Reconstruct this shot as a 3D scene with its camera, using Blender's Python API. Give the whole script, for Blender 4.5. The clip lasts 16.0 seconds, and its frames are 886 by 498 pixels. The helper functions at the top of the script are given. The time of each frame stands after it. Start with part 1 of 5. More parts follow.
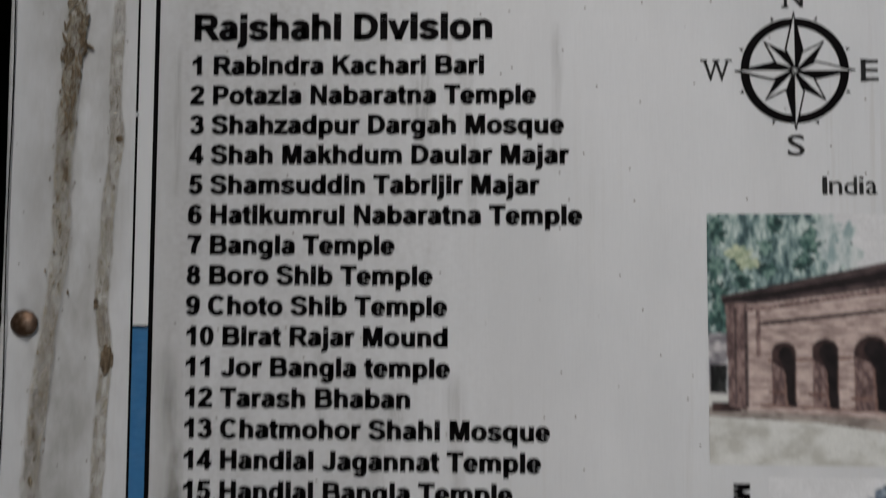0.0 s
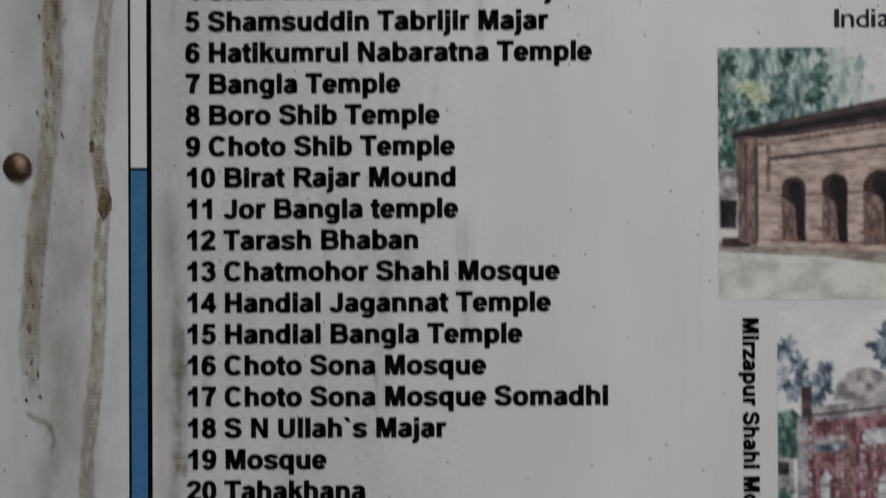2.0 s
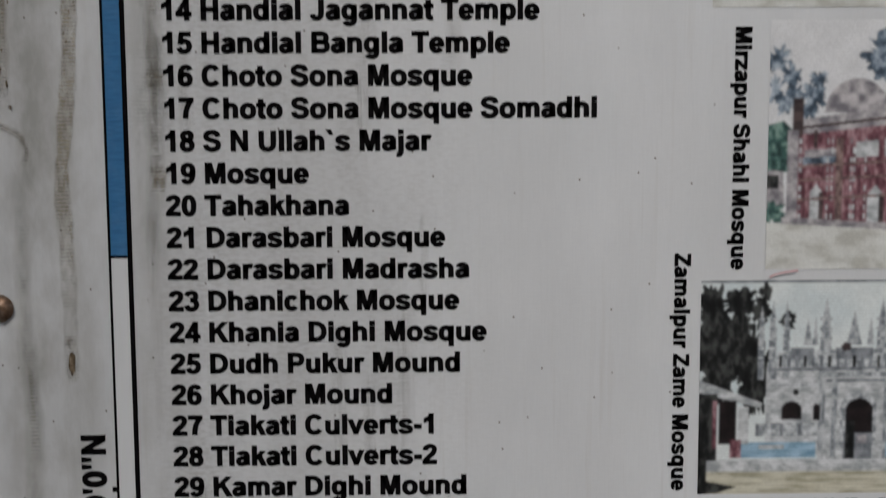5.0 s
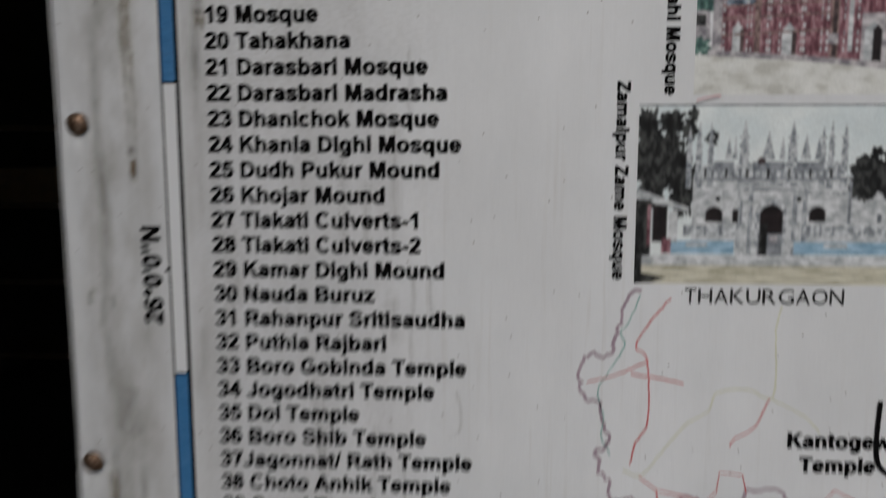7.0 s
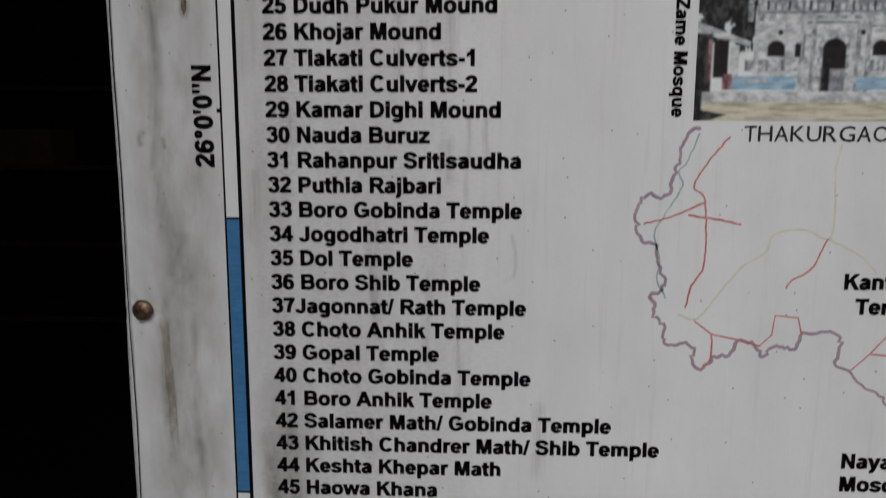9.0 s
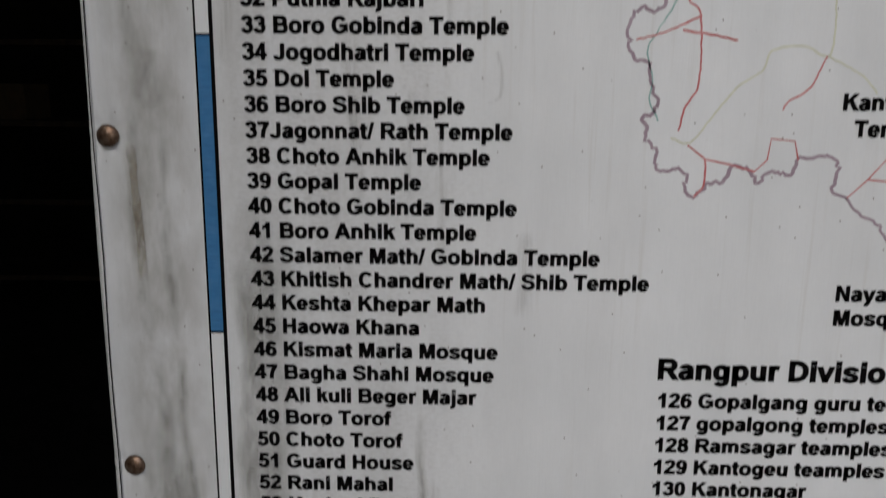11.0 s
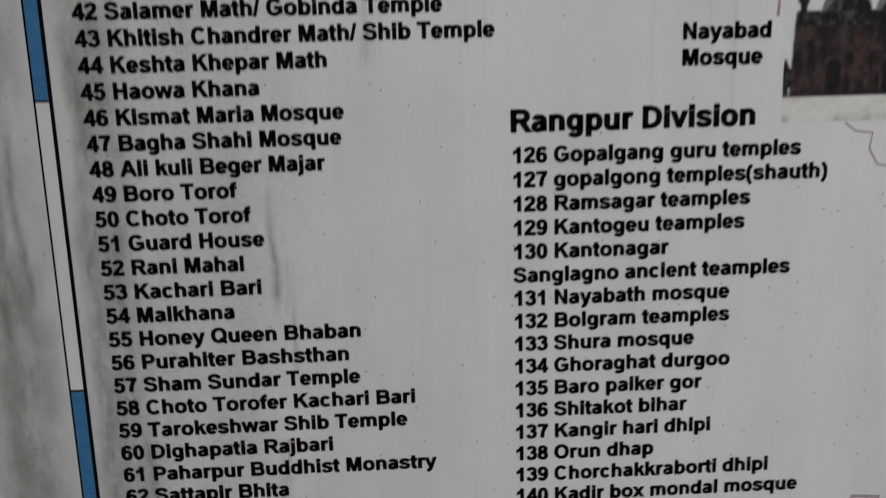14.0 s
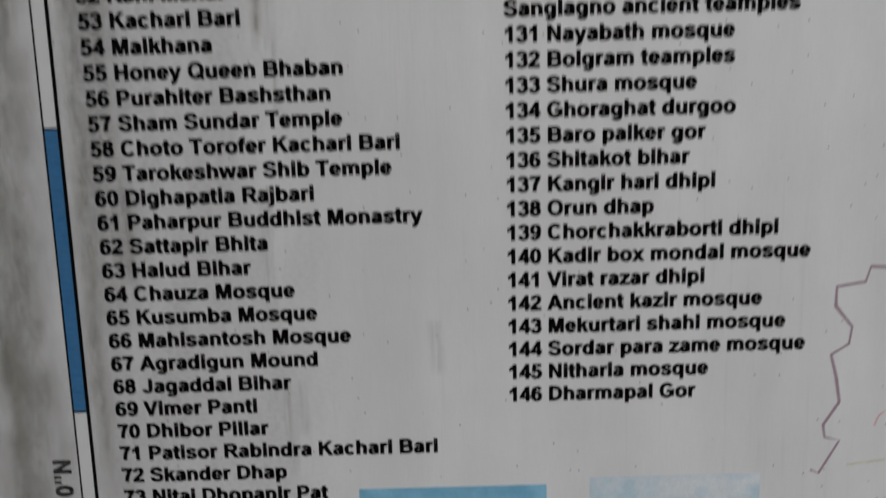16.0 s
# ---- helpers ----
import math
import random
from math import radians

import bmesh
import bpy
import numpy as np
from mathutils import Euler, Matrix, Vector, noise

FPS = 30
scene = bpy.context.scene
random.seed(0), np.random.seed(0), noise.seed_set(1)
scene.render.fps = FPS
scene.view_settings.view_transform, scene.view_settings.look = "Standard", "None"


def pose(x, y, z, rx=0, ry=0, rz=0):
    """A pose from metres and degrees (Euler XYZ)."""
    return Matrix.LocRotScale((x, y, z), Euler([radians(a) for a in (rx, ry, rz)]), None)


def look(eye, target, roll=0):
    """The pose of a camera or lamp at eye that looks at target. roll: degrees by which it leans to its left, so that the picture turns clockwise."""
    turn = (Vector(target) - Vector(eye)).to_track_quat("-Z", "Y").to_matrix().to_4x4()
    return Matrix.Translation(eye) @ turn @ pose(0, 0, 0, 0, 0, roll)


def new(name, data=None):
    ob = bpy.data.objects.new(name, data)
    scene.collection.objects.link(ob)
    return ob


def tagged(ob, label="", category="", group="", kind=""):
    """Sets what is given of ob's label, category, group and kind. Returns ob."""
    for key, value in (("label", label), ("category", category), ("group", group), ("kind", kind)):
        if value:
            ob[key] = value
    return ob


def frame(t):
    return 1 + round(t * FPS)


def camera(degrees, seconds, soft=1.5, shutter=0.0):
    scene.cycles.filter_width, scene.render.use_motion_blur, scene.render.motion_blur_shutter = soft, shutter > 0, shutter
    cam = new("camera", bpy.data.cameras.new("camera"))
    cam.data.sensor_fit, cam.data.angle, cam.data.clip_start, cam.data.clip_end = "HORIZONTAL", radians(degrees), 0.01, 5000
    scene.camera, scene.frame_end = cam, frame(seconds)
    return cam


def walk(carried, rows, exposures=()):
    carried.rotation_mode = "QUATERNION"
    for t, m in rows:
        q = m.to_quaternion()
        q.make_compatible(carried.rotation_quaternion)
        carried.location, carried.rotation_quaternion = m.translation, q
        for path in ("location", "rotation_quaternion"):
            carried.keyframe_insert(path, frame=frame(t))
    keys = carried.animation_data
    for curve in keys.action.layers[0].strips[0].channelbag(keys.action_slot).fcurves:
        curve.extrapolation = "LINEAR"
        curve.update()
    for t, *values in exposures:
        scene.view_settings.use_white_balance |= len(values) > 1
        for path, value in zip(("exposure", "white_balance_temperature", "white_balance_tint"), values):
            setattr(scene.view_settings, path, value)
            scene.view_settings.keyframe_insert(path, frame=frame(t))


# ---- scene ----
cam = camera(56.92, 16.0, soft=1.25, shutter=1.0)
walk(cam, [
    (0, look((0.10209, -0.29079, 1.66668), (0.06713, 0.70698, 1.72356), 0.292)),
    (0.5, look((0.09853, -0.29433, 1.65520), (0.07043, 0.70484, 1.68482), 0.307)),
    (1, look((0.09452, -0.29349, 1.64060), (0.07115, 0.70574, 1.67221), 0.646)),
    (1.5, look((0.08967, -0.28744, 1.63065), (0.09183, 0.71230, 1.65308), 0.573)),
    (2, look((0.09069, -0.28441, 1.62546), (0.08548, 0.71557, 1.62951), -0.286)),
    (2.5, look((0.09246, -0.28396, 1.60745), (0.09525, 0.71604, 1.60498), -0.762)),
    (3, look((0.08793, -0.27924, 1.59600), (0.11044, 0.72043, 1.58341), -0.509)),
    (3.5, look((0.08932, -0.28232, 1.58566), (0.10663, 0.71691, 1.55045), -0.511)),
    (3.7, look((0.08834, -0.28368, 1.58175), (0.10198, 0.71488, 1.52982), -0.486)),
    (5.8, look((0.09117, -0.27751, 1.53646), (0.10236, 0.71732, 1.43556), -0.138)),
    (6, look((0.09059, -0.27793, 1.53413), (0.08987, 0.71475, 1.41333), -0.320)),
    (6.5, look((0.09302, -0.29184, 1.50916), (0.08699, 0.70137, 1.39302), -0.436)),
    (6.967, look((0.11955, -0.34704, 1.50273), (0.06895, 0.64264, 1.37106), 0.033)),
    (7, look((0.12038, -0.34988, 1.50194), (0.06548, 0.63951, 1.36744), 0.028)),
    (7.033, look((0.12121, -0.35272, 1.50115), (0.06201, 0.63638, 1.36382), 0.023)),
    (7.467, look((0.11846, -0.37636, 1.48679), (0.04388, 0.60824, 1.33180), -0.587)),
    (7.5, look((0.11777, -0.37698, 1.48552), (0.04097, 0.60753, 1.32793), -0.588)),
    (7.533, look((0.11708, -0.37760, 1.48425), (0.03806, 0.60682, 1.32406), -0.589)),
    (8, look((0.09975, -0.36853, 1.46399), (0.05066, 0.61823, 1.30940), -0.006)),
    (8.2, look((0.09482, -0.36429, 1.46137), (0.04654, 0.62189, 1.30283), 0.101)),
    (10.3, look((0.09330, -0.35258, 1.40367), (0.05735, 0.63059, 1.22454), 0.767)),
    (10.5, look((0.09109, -0.35215, 1.39826), (0.06356, 0.62898, 1.20690), 0.831)),
    (11, look((0.09358, -0.35070, 1.37947), (0.06911, 0.62806, 1.17592), 0.481)),
    (11.5, look((0.08907, -0.35217, 1.36843), (0.07799, 0.62499, 1.15619), 0.682)),
    (12, look((0.09204, -0.35265, 1.36160), (0.10523, 0.62243, 1.14015), -0.616)),
    (12.467, look((0.08492, -0.34559, 1.35271), (0.16211, 0.62041, 1.10766), -1.017)),
    (12.5, look((0.08582, -0.34660, 1.35274), (0.17104, 0.61934, 1.10840), -1.071)),
    (12.533, look((0.08672, -0.34761, 1.35277), (0.17997, 0.61827, 1.10914), -1.125)),
    (12.967, look((0.11725, -0.38066, 1.36382), (0.13890, 0.59201, 1.12540), -2.227)),
    (13, look((0.11915, -0.38283, 1.36261), (0.14071, 0.59027, 1.13327), -2.250)),
    (13.033, look((0.12105, -0.38500, 1.36140), (0.14252, 0.58853, 1.14114), -2.273)),
    (13.467, look((0.14219, -0.41252, 1.31966), (0.11979, 0.56596, 1.11671), -1.780)),
    (13.5, look((0.14275, -0.41170, 1.31653), (0.12371, 0.56701, 1.11219), -1.759)),
    (13.533, look((0.14331, -0.41088, 1.31340), (0.12763, 0.56806, 1.10767), -1.738)),
    (14, look((0.13582, -0.35818, 1.26864), (0.17689, 0.62168, 1.07323), -1.629)),
    (14.467, look((0.13469, -0.35546, 1.25214), (0.16395, 0.63037, 1.08914), -1.829)),
    (14.5, look((0.13489, -0.35582, 1.25017), (0.16781, 0.63038, 1.08794), -1.844)),
    (14.533, look((0.13509, -0.35618, 1.24820), (0.17167, 0.63039, 1.08674), -1.859)),
    (15, look((0.14171, -0.36893, 1.20954), (0.16503, 0.62210, 1.07790), -2.069)),
    (15.467, look((0.15042, -0.37448, 1.17179), (0.15787, 0.61594, 1.03643), -1.505)),
    (15.5, look((0.15083, -0.37426, 1.16952), (0.15718, 0.61599, 1.03037), -1.487)),
    (15.533, look((0.15124, -0.37404, 1.16725), (0.15649, 0.61604, 1.02431), -1.469)),
    (16, look((0.15406, -0.36242, 1.14141), (0.15309, 0.62357, 0.97459), -1.530)),
], exposures=[(0, -0.05), (3.5, -0.02), (6.4, -0.03), (7.4, 0.07), (11.0, 0.08), (12.6, -0.04), (16.0, -0.10)])
# ---- light: overcast day that enters through the open front of a dark hall ----
world = bpy.data.worlds.new("overcast_sky")
scene.world = world
world.use_nodes = True
wn = world.node_tree.nodes
sky = wn.new("ShaderNodeTexSky")
sky.sky_type = 'NISHITA'
sky.sun_disc = False
sky.sun_elevation, sky.sun_rotation = radians(43), radians(178)
sky.dust_density = 2.0
bg = wn["Background"]
bg.inputs["Strength"].default_value = 0.10
world.node_tree.links.new(sky.outputs["Color"], bg.inputs["Color"])
sun = new("sun", bpy.data.lights.new("sun", 'SUN'))
sun.data.energy, sun.data.angle, sun.data.color = 1.15, radians(20), (0.97, 0.945, 0.90)
sun.matrix_world = look((0.3, -6, 6.6), (0.15, 0, 1.0))


# ---- materials ----
def nodes_of(name, rough=0.5, metal=0.0):
    m = bpy.data.materials.new(name)
    m.use_nodes = True
    t = m.node_tree
    b = t.nodes["Principled BSDF"]
    b.inputs["Roughness"].default_value, b.inputs["Metallic"].default_value = rough, metal
    return m, t, b


def add(t, kind, **values):
    n = t.nodes.new(kind)
    for k, v in values.items():
        if k in ("operation", "blend_type", "data_type", "wave_type", "bands_direction", "feature", "offset"):
            setattr_safe(n, k, v)
        else:
            n.inputs[k.replace("_", " ")].default_value = v
    return n


def setattr_safe(n, k, v):
    if k == "operation":
        n.operation = v
    elif k == "blend_type":
        n.blend_type = v
    elif k == "data_type":
        n.data_type = v
    elif k == "wave_type":
        n.wave_type = v
    elif k == "bands_direction":
        n.bands_direction = v
    elif k == "feature":
        n.feature = v


def place(t, sx=1.0, sy=1.0, sz=1.0):
    """Object coordinates in metres, stretched."""
    c = t.nodes.new("ShaderNodeTexCoord")
    mp = t.nodes.new("ShaderNodeMapping")
    mp.inputs["Scale"].default_value = (sx, sy, sz)
    t.links.new(c.outputs["Object"], mp.inputs["Vector"])
    return mp.outputs["Vector"]


def noise_of(t, vec, scale, detail=3.0, rough=0.55):
    n = add(t, "ShaderNodeTexNoise", Scale=scale, Detail=detail, Roughness=rough)
    t.links.new(vec, n.inputs["Vector"])
    return n.outputs["Fac"]


def ramp(t, fac, stops):
    r = t.nodes.new("ShaderNodeValToRGB")
    while len(r.color_ramp.elements) < len(stops):
        r.color_ramp.elements.new(0.5)
    for e, (p, c) in zip(r.color_ramp.elements, stops):
        e.position, e.color = p, (*c, 1.0) if len(c) == 3 else c
    t.links.new(fac, r.inputs["Fac"])
    return r.outputs["Color"]


def mixed(t, fac, a, b, how='MIX'):
    n = t.nodes.new("ShaderNodeMix")
    n.data_type, n.blend_type = 'RGBA', how
    for sock, v in ((n.inputs[0], fac), (n.inputs[6], a), (n.inputs[7], b)):
        if isinstance(v, (int, float)):
            sock.default_value = v
        elif isinstance(v, tuple):
            sock.default_value = (*v, 1.0)
        else:
            t.links.new(v, sock)
    return n.outputs[2]


def bumped(t, b, height, strength, dist):
    n = add(t, "ShaderNodeBump", Strength=strength, Distance=dist)
    t.links.new(height, n.inputs["Height"])
    t.links.new(n.outputs["Normal"], b.inputs["Normal"])


def grey(v):
    return (v, v, v)


def mat_sheet():
    """White glossy vinyl: fine weave, faint grime runs and pin-prick specks."""
    m, t, b = nodes_of("white_vinyl", 0.42)
    base = ramp(t, noise_of(t, place(t), 22.0, 4.0), [(0.3, (0.68, 0.70, 0.724)), (0.7, (0.73, 0.745, 0.768))])
    broad = ramp(t, noise_of(t, place(t, 14.0, 1.0, 3.0), 1.0, 4.0, 0.6), [(0.38, (0.90, 0.897, 0.893)), (0.60, grey(1.0))])
    base = mixed(t, 1.0, base, broad, 'MULTIPLY')
    weft = ramp(t, noise_of(t, place(t, 260.0, 1.0, 1900.0), 1.0, 3.0, 0.7), [(0.35, grey(0.972)), (0.62, grey(1.0))])
    warp = ramp(t, noise_of(t, place(t, 1500.0, 1.0, 90.0), 1.0, 3.0, 0.7), [(0.35, grey(0.972)), (0.62, grey(1.0))])
    base = mixed(t, 1.0, mixed(t, 1.0, base, weft, 'MULTIPLY'), warp, 'MULTIPLY')
    runs = ramp(t, noise_of(t, place(t, 260.0, 1.0, 9.0), 1.0, 4.0, 0.6), [(0.56, grey(0.0)), (0.80, grey(0.5))])
    where = ramp(t, noise_of(t, place(t, 9.0, 1.0, 4.0), 1.0, 2.0), [(0.42, grey(0.0)), (0.62, grey(1.0))])
    soil = mixed(t, 1.0, runs, where, 'MULTIPLY')
    col = mixed(t, soil, base, (0.47, 0.45, 0.42))
    sep = t.nodes.new("ShaderNodeSeparateXYZ")
    t.links.new(place(t, 10.0, 1.0, 1.0), sep.inputs[0])
    shift = add(t, "ShaderNodeMath")
    shift.operation = 'ADD'
    shift.inputs[1].default_value = 0.75
    t.links.new(sep.outputs["X"], shift.inputs[0])
    strip = ramp(t, shift.outputs[0], [(0.06, grey(0.0)), (0.16, grey(0.45)), (0.28, grey(1.0)), (0.44, grey(0.75)), (0.56, grey(0.25)), (0.70, grey(0.45)), (0.86, grey(0.0))])
    cloud = ramp(t, noise_of(t, place(t, 60.0, 1.0, 26.0), 1.0, 6.0, 0.62), [(0.38, grey(0.24)), (0.64, grey(0.92))])
    col = mixed(t, mixed(t, 1.0, strip, cloud, 'MULTIPLY'), col, (0.31, 0.307, 0.288))
    sep2 = t.nodes.new("ShaderNodeSeparateXYZ")
    t.links.new(place(t, 5.0, 1.0, 1.0), sep2.inputs[0])
    shift2 = add(t, "ShaderNodeMath")
    shift2.operation = 'ADD'
    shift2.inputs[1].default_value = 0.35
    t.links.new(sep2.outputs["X"], shift2.inputs[0])
    column = ramp(t, shift2.outputs[0], [(0.27, grey(0.0)), (0.36, grey(0.75)), (0.55, grey(0.60)), (0.72, grey(0.5)), (0.95, grey(0.0))])
    veil = ramp(t, noise_of(t, place(t, 60.0, 1.0, 14.0), 1.0, 5.0, 0.65), [(0.36, grey(0.30)), (0.62, grey(0.95))])
    dash = ramp(t, noise_of(t, place(t, 330.0, 1.0, 900.0), 1.0, 3.0, 0.6), [(0.42, grey(0.45)), (0.60, grey(1.0))])
    veil = mixed(t, 1.0, veil, dash, 'MULTIPLY')
    col = mixed(t, mixed(t, 1.0, column, veil, 'MULTIPLY'), col, (0.37, 0.367, 0.365))
    vor = add(t, "ShaderNodeTexVoronoi", Scale=52.0)
    vor.voronoi_dimensions = '2D'
    turned = t.nodes.new("ShaderNodeMapping")
    turned.inputs["Rotation"].default_value = (radians(-90), 0, 0)
    t.links.new(place(t), turned.inputs["Vector"])
    t.links.new(turned.outputs["Vector"], vor.inputs["Vector"])
    speck = ramp(t, vor.outputs["Distance"], [(0.013, grey(1.0)), (0.023, grey(0.0))])
    pick = ramp(t, noise_of(t, place(t), 33.0, 0.0), [(0.45, grey(0.0)), (0.51, grey(0.95))])
    col = mixed(t, mixed(t, 1.0, speck, pick, 'MULTIPLY'), col, (0.10, 0.08, 0.06))
    t.links.new(col, b.inputs["Base Color"])
    wv = add(t, "ShaderNodeTexWave", Scale=1.0, Distortion=0.6)
    wv.bands_direction = 'Z'
    t.links.new(place(t, 1.0, 1.0, 240.0), wv.inputs["Vector"])
    h = mixed(t, 0.88, wv.outputs["Fac"], noise_of(t, place(t), 45.0, 3.0))
    bumped(t, b, h, 0.10, 0.0006)
    return m


def mat_ink(name, colour, wear=0.25, rough=0.55, gloss=0.18, weave=1.0):
    """Printed ink on the vinyl, a little faded and rubbed."""
    m, t, b = nodes_of(name, rough)
    f = ramp(t, noise_of(t, place(t), 170.0, 4.0, 0.65), [(0.46, grey(0.0)), (0.78, grey(wear))])
    b.inputs["Specular IOR Level"].default_value = gloss
    pale = tuple(min(1.0, c + 0.28) for c in colour)
    threads = ramp(t, noise_of(t, place(t, 150.0, 1.0, 1500.0), 1.0, 3.0, 0.6), [(0.38, grey(weave)), (0.60, grey(1.0))])
    t.links.new(mixed(t, 1.0, mixed(t, f, colour, pale), threads, 'MULTIPLY'), b.inputs["Base Color"])
    wv = add(t, "ShaderNodeTexWave", Scale=1.0)
    wv.bands_direction = 'Z'
    t.links.new(place(t, 1.0, 1.0, 240.0), wv.inputs["Vector"])
    bumped(t, b, wv.outputs["Fac"], 0.05, 0.0004)
    return m


def mat_stain(name, c1, c2, amount, scale=240.0, sz=0.35, cut=0.36, crisp=False):
    """Translucent dried smear, ragged at both sides; u runs across it."""
    m, t, b = nodes_of(name, 0.6)
    vec = place(t, 1.0, 1.0, sz)
    t.links.new(ramp(t, noise_of(t, vec, scale * 0.7, 4.0, 0.7), [(0.44, c1), (0.60, c2)]), b.inputs["Base Color"])
    uv = t.nodes.new("ShaderNodeTexCoord")
    sep = t.nodes.new("ShaderNodeSeparateXYZ")
    t.links.new(uv.outputs["UV"], sep.inputs[0])
    edge = ramp(t, sep.outputs["X"], [(0.0, grey(0.0)), (0.16 if crisp else 0.45, grey(1.0)), (0.5, grey(0.8 if crisp else 1.0)), (0.84 if crisp else 0.55, grey(1.0)), (1.0, grey(0.0))])
    ends = ramp(t, sep.outputs["Y"], [(0.0, grey(0.0)), (0.14, grey(1.0)), (0.80, grey(1.0)), (1.0, grey(0.0))])
    edge = mixed(t, 1.0, edge, ends, 'MULTIPLY')
    body = ramp(t, noise_of(t, vec, scale, 5.0, 0.7), [(cut, grey(0.12)), (cut + 0.3, grey(1.0))])
    ribs = add(t, "ShaderNodeTexWave", Scale=1.0, Distortion=0.8)
    ribs.bands_direction = 'Z'
    t.links.new(place(t, 1.0, 1.0, 240.0), ribs.inputs["Vector"])
    body = mixed(t, 1.0, body, ramp(t, ribs.outputs["Fac"], [(0.15, grey(0.62)), (0.75, grey(1.0))]), 'MULTIPLY')
    f = mixed(t, 1.0, edge, body, 'MULTIPLY')
    sc = add(t, "ShaderNodeMath")
    sc.operation = 'MULTIPLY'
    sc.inputs[1].default_value = amount
    t.links.new(f, sc.inputs[0])
    t.links.new(sc.outputs[0], b.inputs["Alpha"])
    return m


def mat_rough(name, stops, scale, rough=0.8, metal=0.0, bump=0.3, dist=0.002, sx=1.0, sy=1.0, sz=1.0):
    m, t, b = nodes_of(name, rough, metal)
    v = place(t, sx, sy, sz)
    f = noise_of(t, v, scale, 5.0, 0.6)
    n = len(stops)
    t.links.new(ramp(t, f, [(0.3 + 0.4 * i / max(1, n - 1), c) for i, c in enumerate(stops)]), b.inputs["Base Color"])
    bumped(t, b, noise_of(t, v, scale * 3.0, 4.0), bump, dist)
    return m


M_SHEET = mat_sheet()
M_BLACK = mat_ink("black_ink", (0.004, 0.0035, 0.004), 0.012, 0.6, 0.03)
M_BLUE = mat_ink("blue_ink", (0.045, 0.175, 0.37), 0.10, weave=0.78)
M_WHITE = mat_ink("white_ink", (0.66, 0.675, 0.69), 0.0)
M_GREYINK = mat_ink("grey_ink", (0.018, 0.018, 0.019), 0.10, 0.6, 0.1)
M_PURPLE = mat_ink("mauve_ink", (0.31, 0.235, 0.285), 0.4)
M_RED = mat_ink("red_ink", (0.47, 0.13, 0.135), 0.7)
M_TEAL = mat_ink("teal_ink", (0.24, 0.40, 0.38), 0.6)
M_OLIVE = mat_ink("pale_olive_ink", (0.56, 0.57, 0.46), 0.5)
M_PINK = mat_ink("pale_pink_ink", (0.62, 0.42, 0.44), 0.6)
M_NAIL = mat_rough("rusty_nail_metal", [(0.06, 0.035, 0.022), (0.17, 0.105, 0.07), (0.30, 0.23, 0.18)], 420.0, 0.36, 0.75, 0.4, 0.0006)
M_WOOD = mat_rough("dark_wood", [(0.03, 0.017, 0.009), (0.07, 0.04, 0.02)], 30.0, 0.7, 0.0, 0.3, 0.002, 1, 1, 0.1)
M_PLY = mat_rough("plywood", [(0.22, 0.14, 0.08), (0.34, 0.24, 0.14)], 25.0, 0.75, 0.0, 0.2, 0.001, 1, 1, 0.15)
# Near-black wall and floor colours hold the deep shade of the unlit hall.
M_DARKWALL = mat_rough("shade_dark_plaster", [(0.008, 0.007, 0.006), (0.020, 0.017, 0.014)], 5.0, 0.9)
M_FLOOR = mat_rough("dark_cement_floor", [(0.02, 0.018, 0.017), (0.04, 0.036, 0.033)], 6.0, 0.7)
M_GROUND = mat_rough("trodden_earth", [(0.16, 0.14, 0.11), (0.24, 0.21, 0.17)], 1.5, 0.95, 0.0, 0.4, 0.02)
M_CARD = mat_rough("brown_cardboard", [(0.07, 0.042, 0.02), (0.11, 0.066, 0.03)], 20.0, 0.85)
M_GLUE = mat_stain("brown_glue_smear", (0.13, 0.09, 0.05), (0.42, 0.36, 0.26), 0.90, 300.0, 0.5, 0.42)
M_GLUE2 = mat_stain("pale_glue_smear", (0.25, 0.20, 0.13), (0.48, 0.45, 0.37), 0.72, 420.0, 0.45, 0.30, True)
M_GRIME = mat_stain("grey_grime", (0.26, 0.25, 0.215), (0.42, 0.41, 0.37), 0.62, 95.0, 0.4, 0.36)
M_DRIP = mat_stain("faint_drip_mark", (0.36, 0.34, 0.32), (0.48, 0.46, 0.44), 0.32, 420.0, 0.05, 0.38)
M_HAZE = mat_stain("thin_grey_film", (0.30, 0.30, 0.275), (0.40, 0.40, 0.38), 0.62, 60.0, 0.35, 0.36)
M_CRUST = mat_rough("dried_mud_crust", [(0.05, 0.035, 0.02), (0.14, 0.10, 0.06), (0.30, 0.24, 0.17)], 500.0, 0.9, 0.0, 0.7, 0.001)


# ---- mesh helpers ----
def mesh_of(name, verts, faces, mat):
    me = bpy.data.meshes.new(name)
    me.from_pydata(verts, [], faces)
    me.materials.append(mat)
    me.update()
    return me


def child(name, me, parent, label=""):
    ob = new(name, me)
    ob.parent = parent
    if label:
        ob["label"] = label
    return ob


def part(name, bm, mat, parent, label=""):
    me = bpy.data.meshes.new(name)
    bm.to_mesh(me)
    bm.free()
    me.materials.append(mat)
    return child(name, me, parent, label)


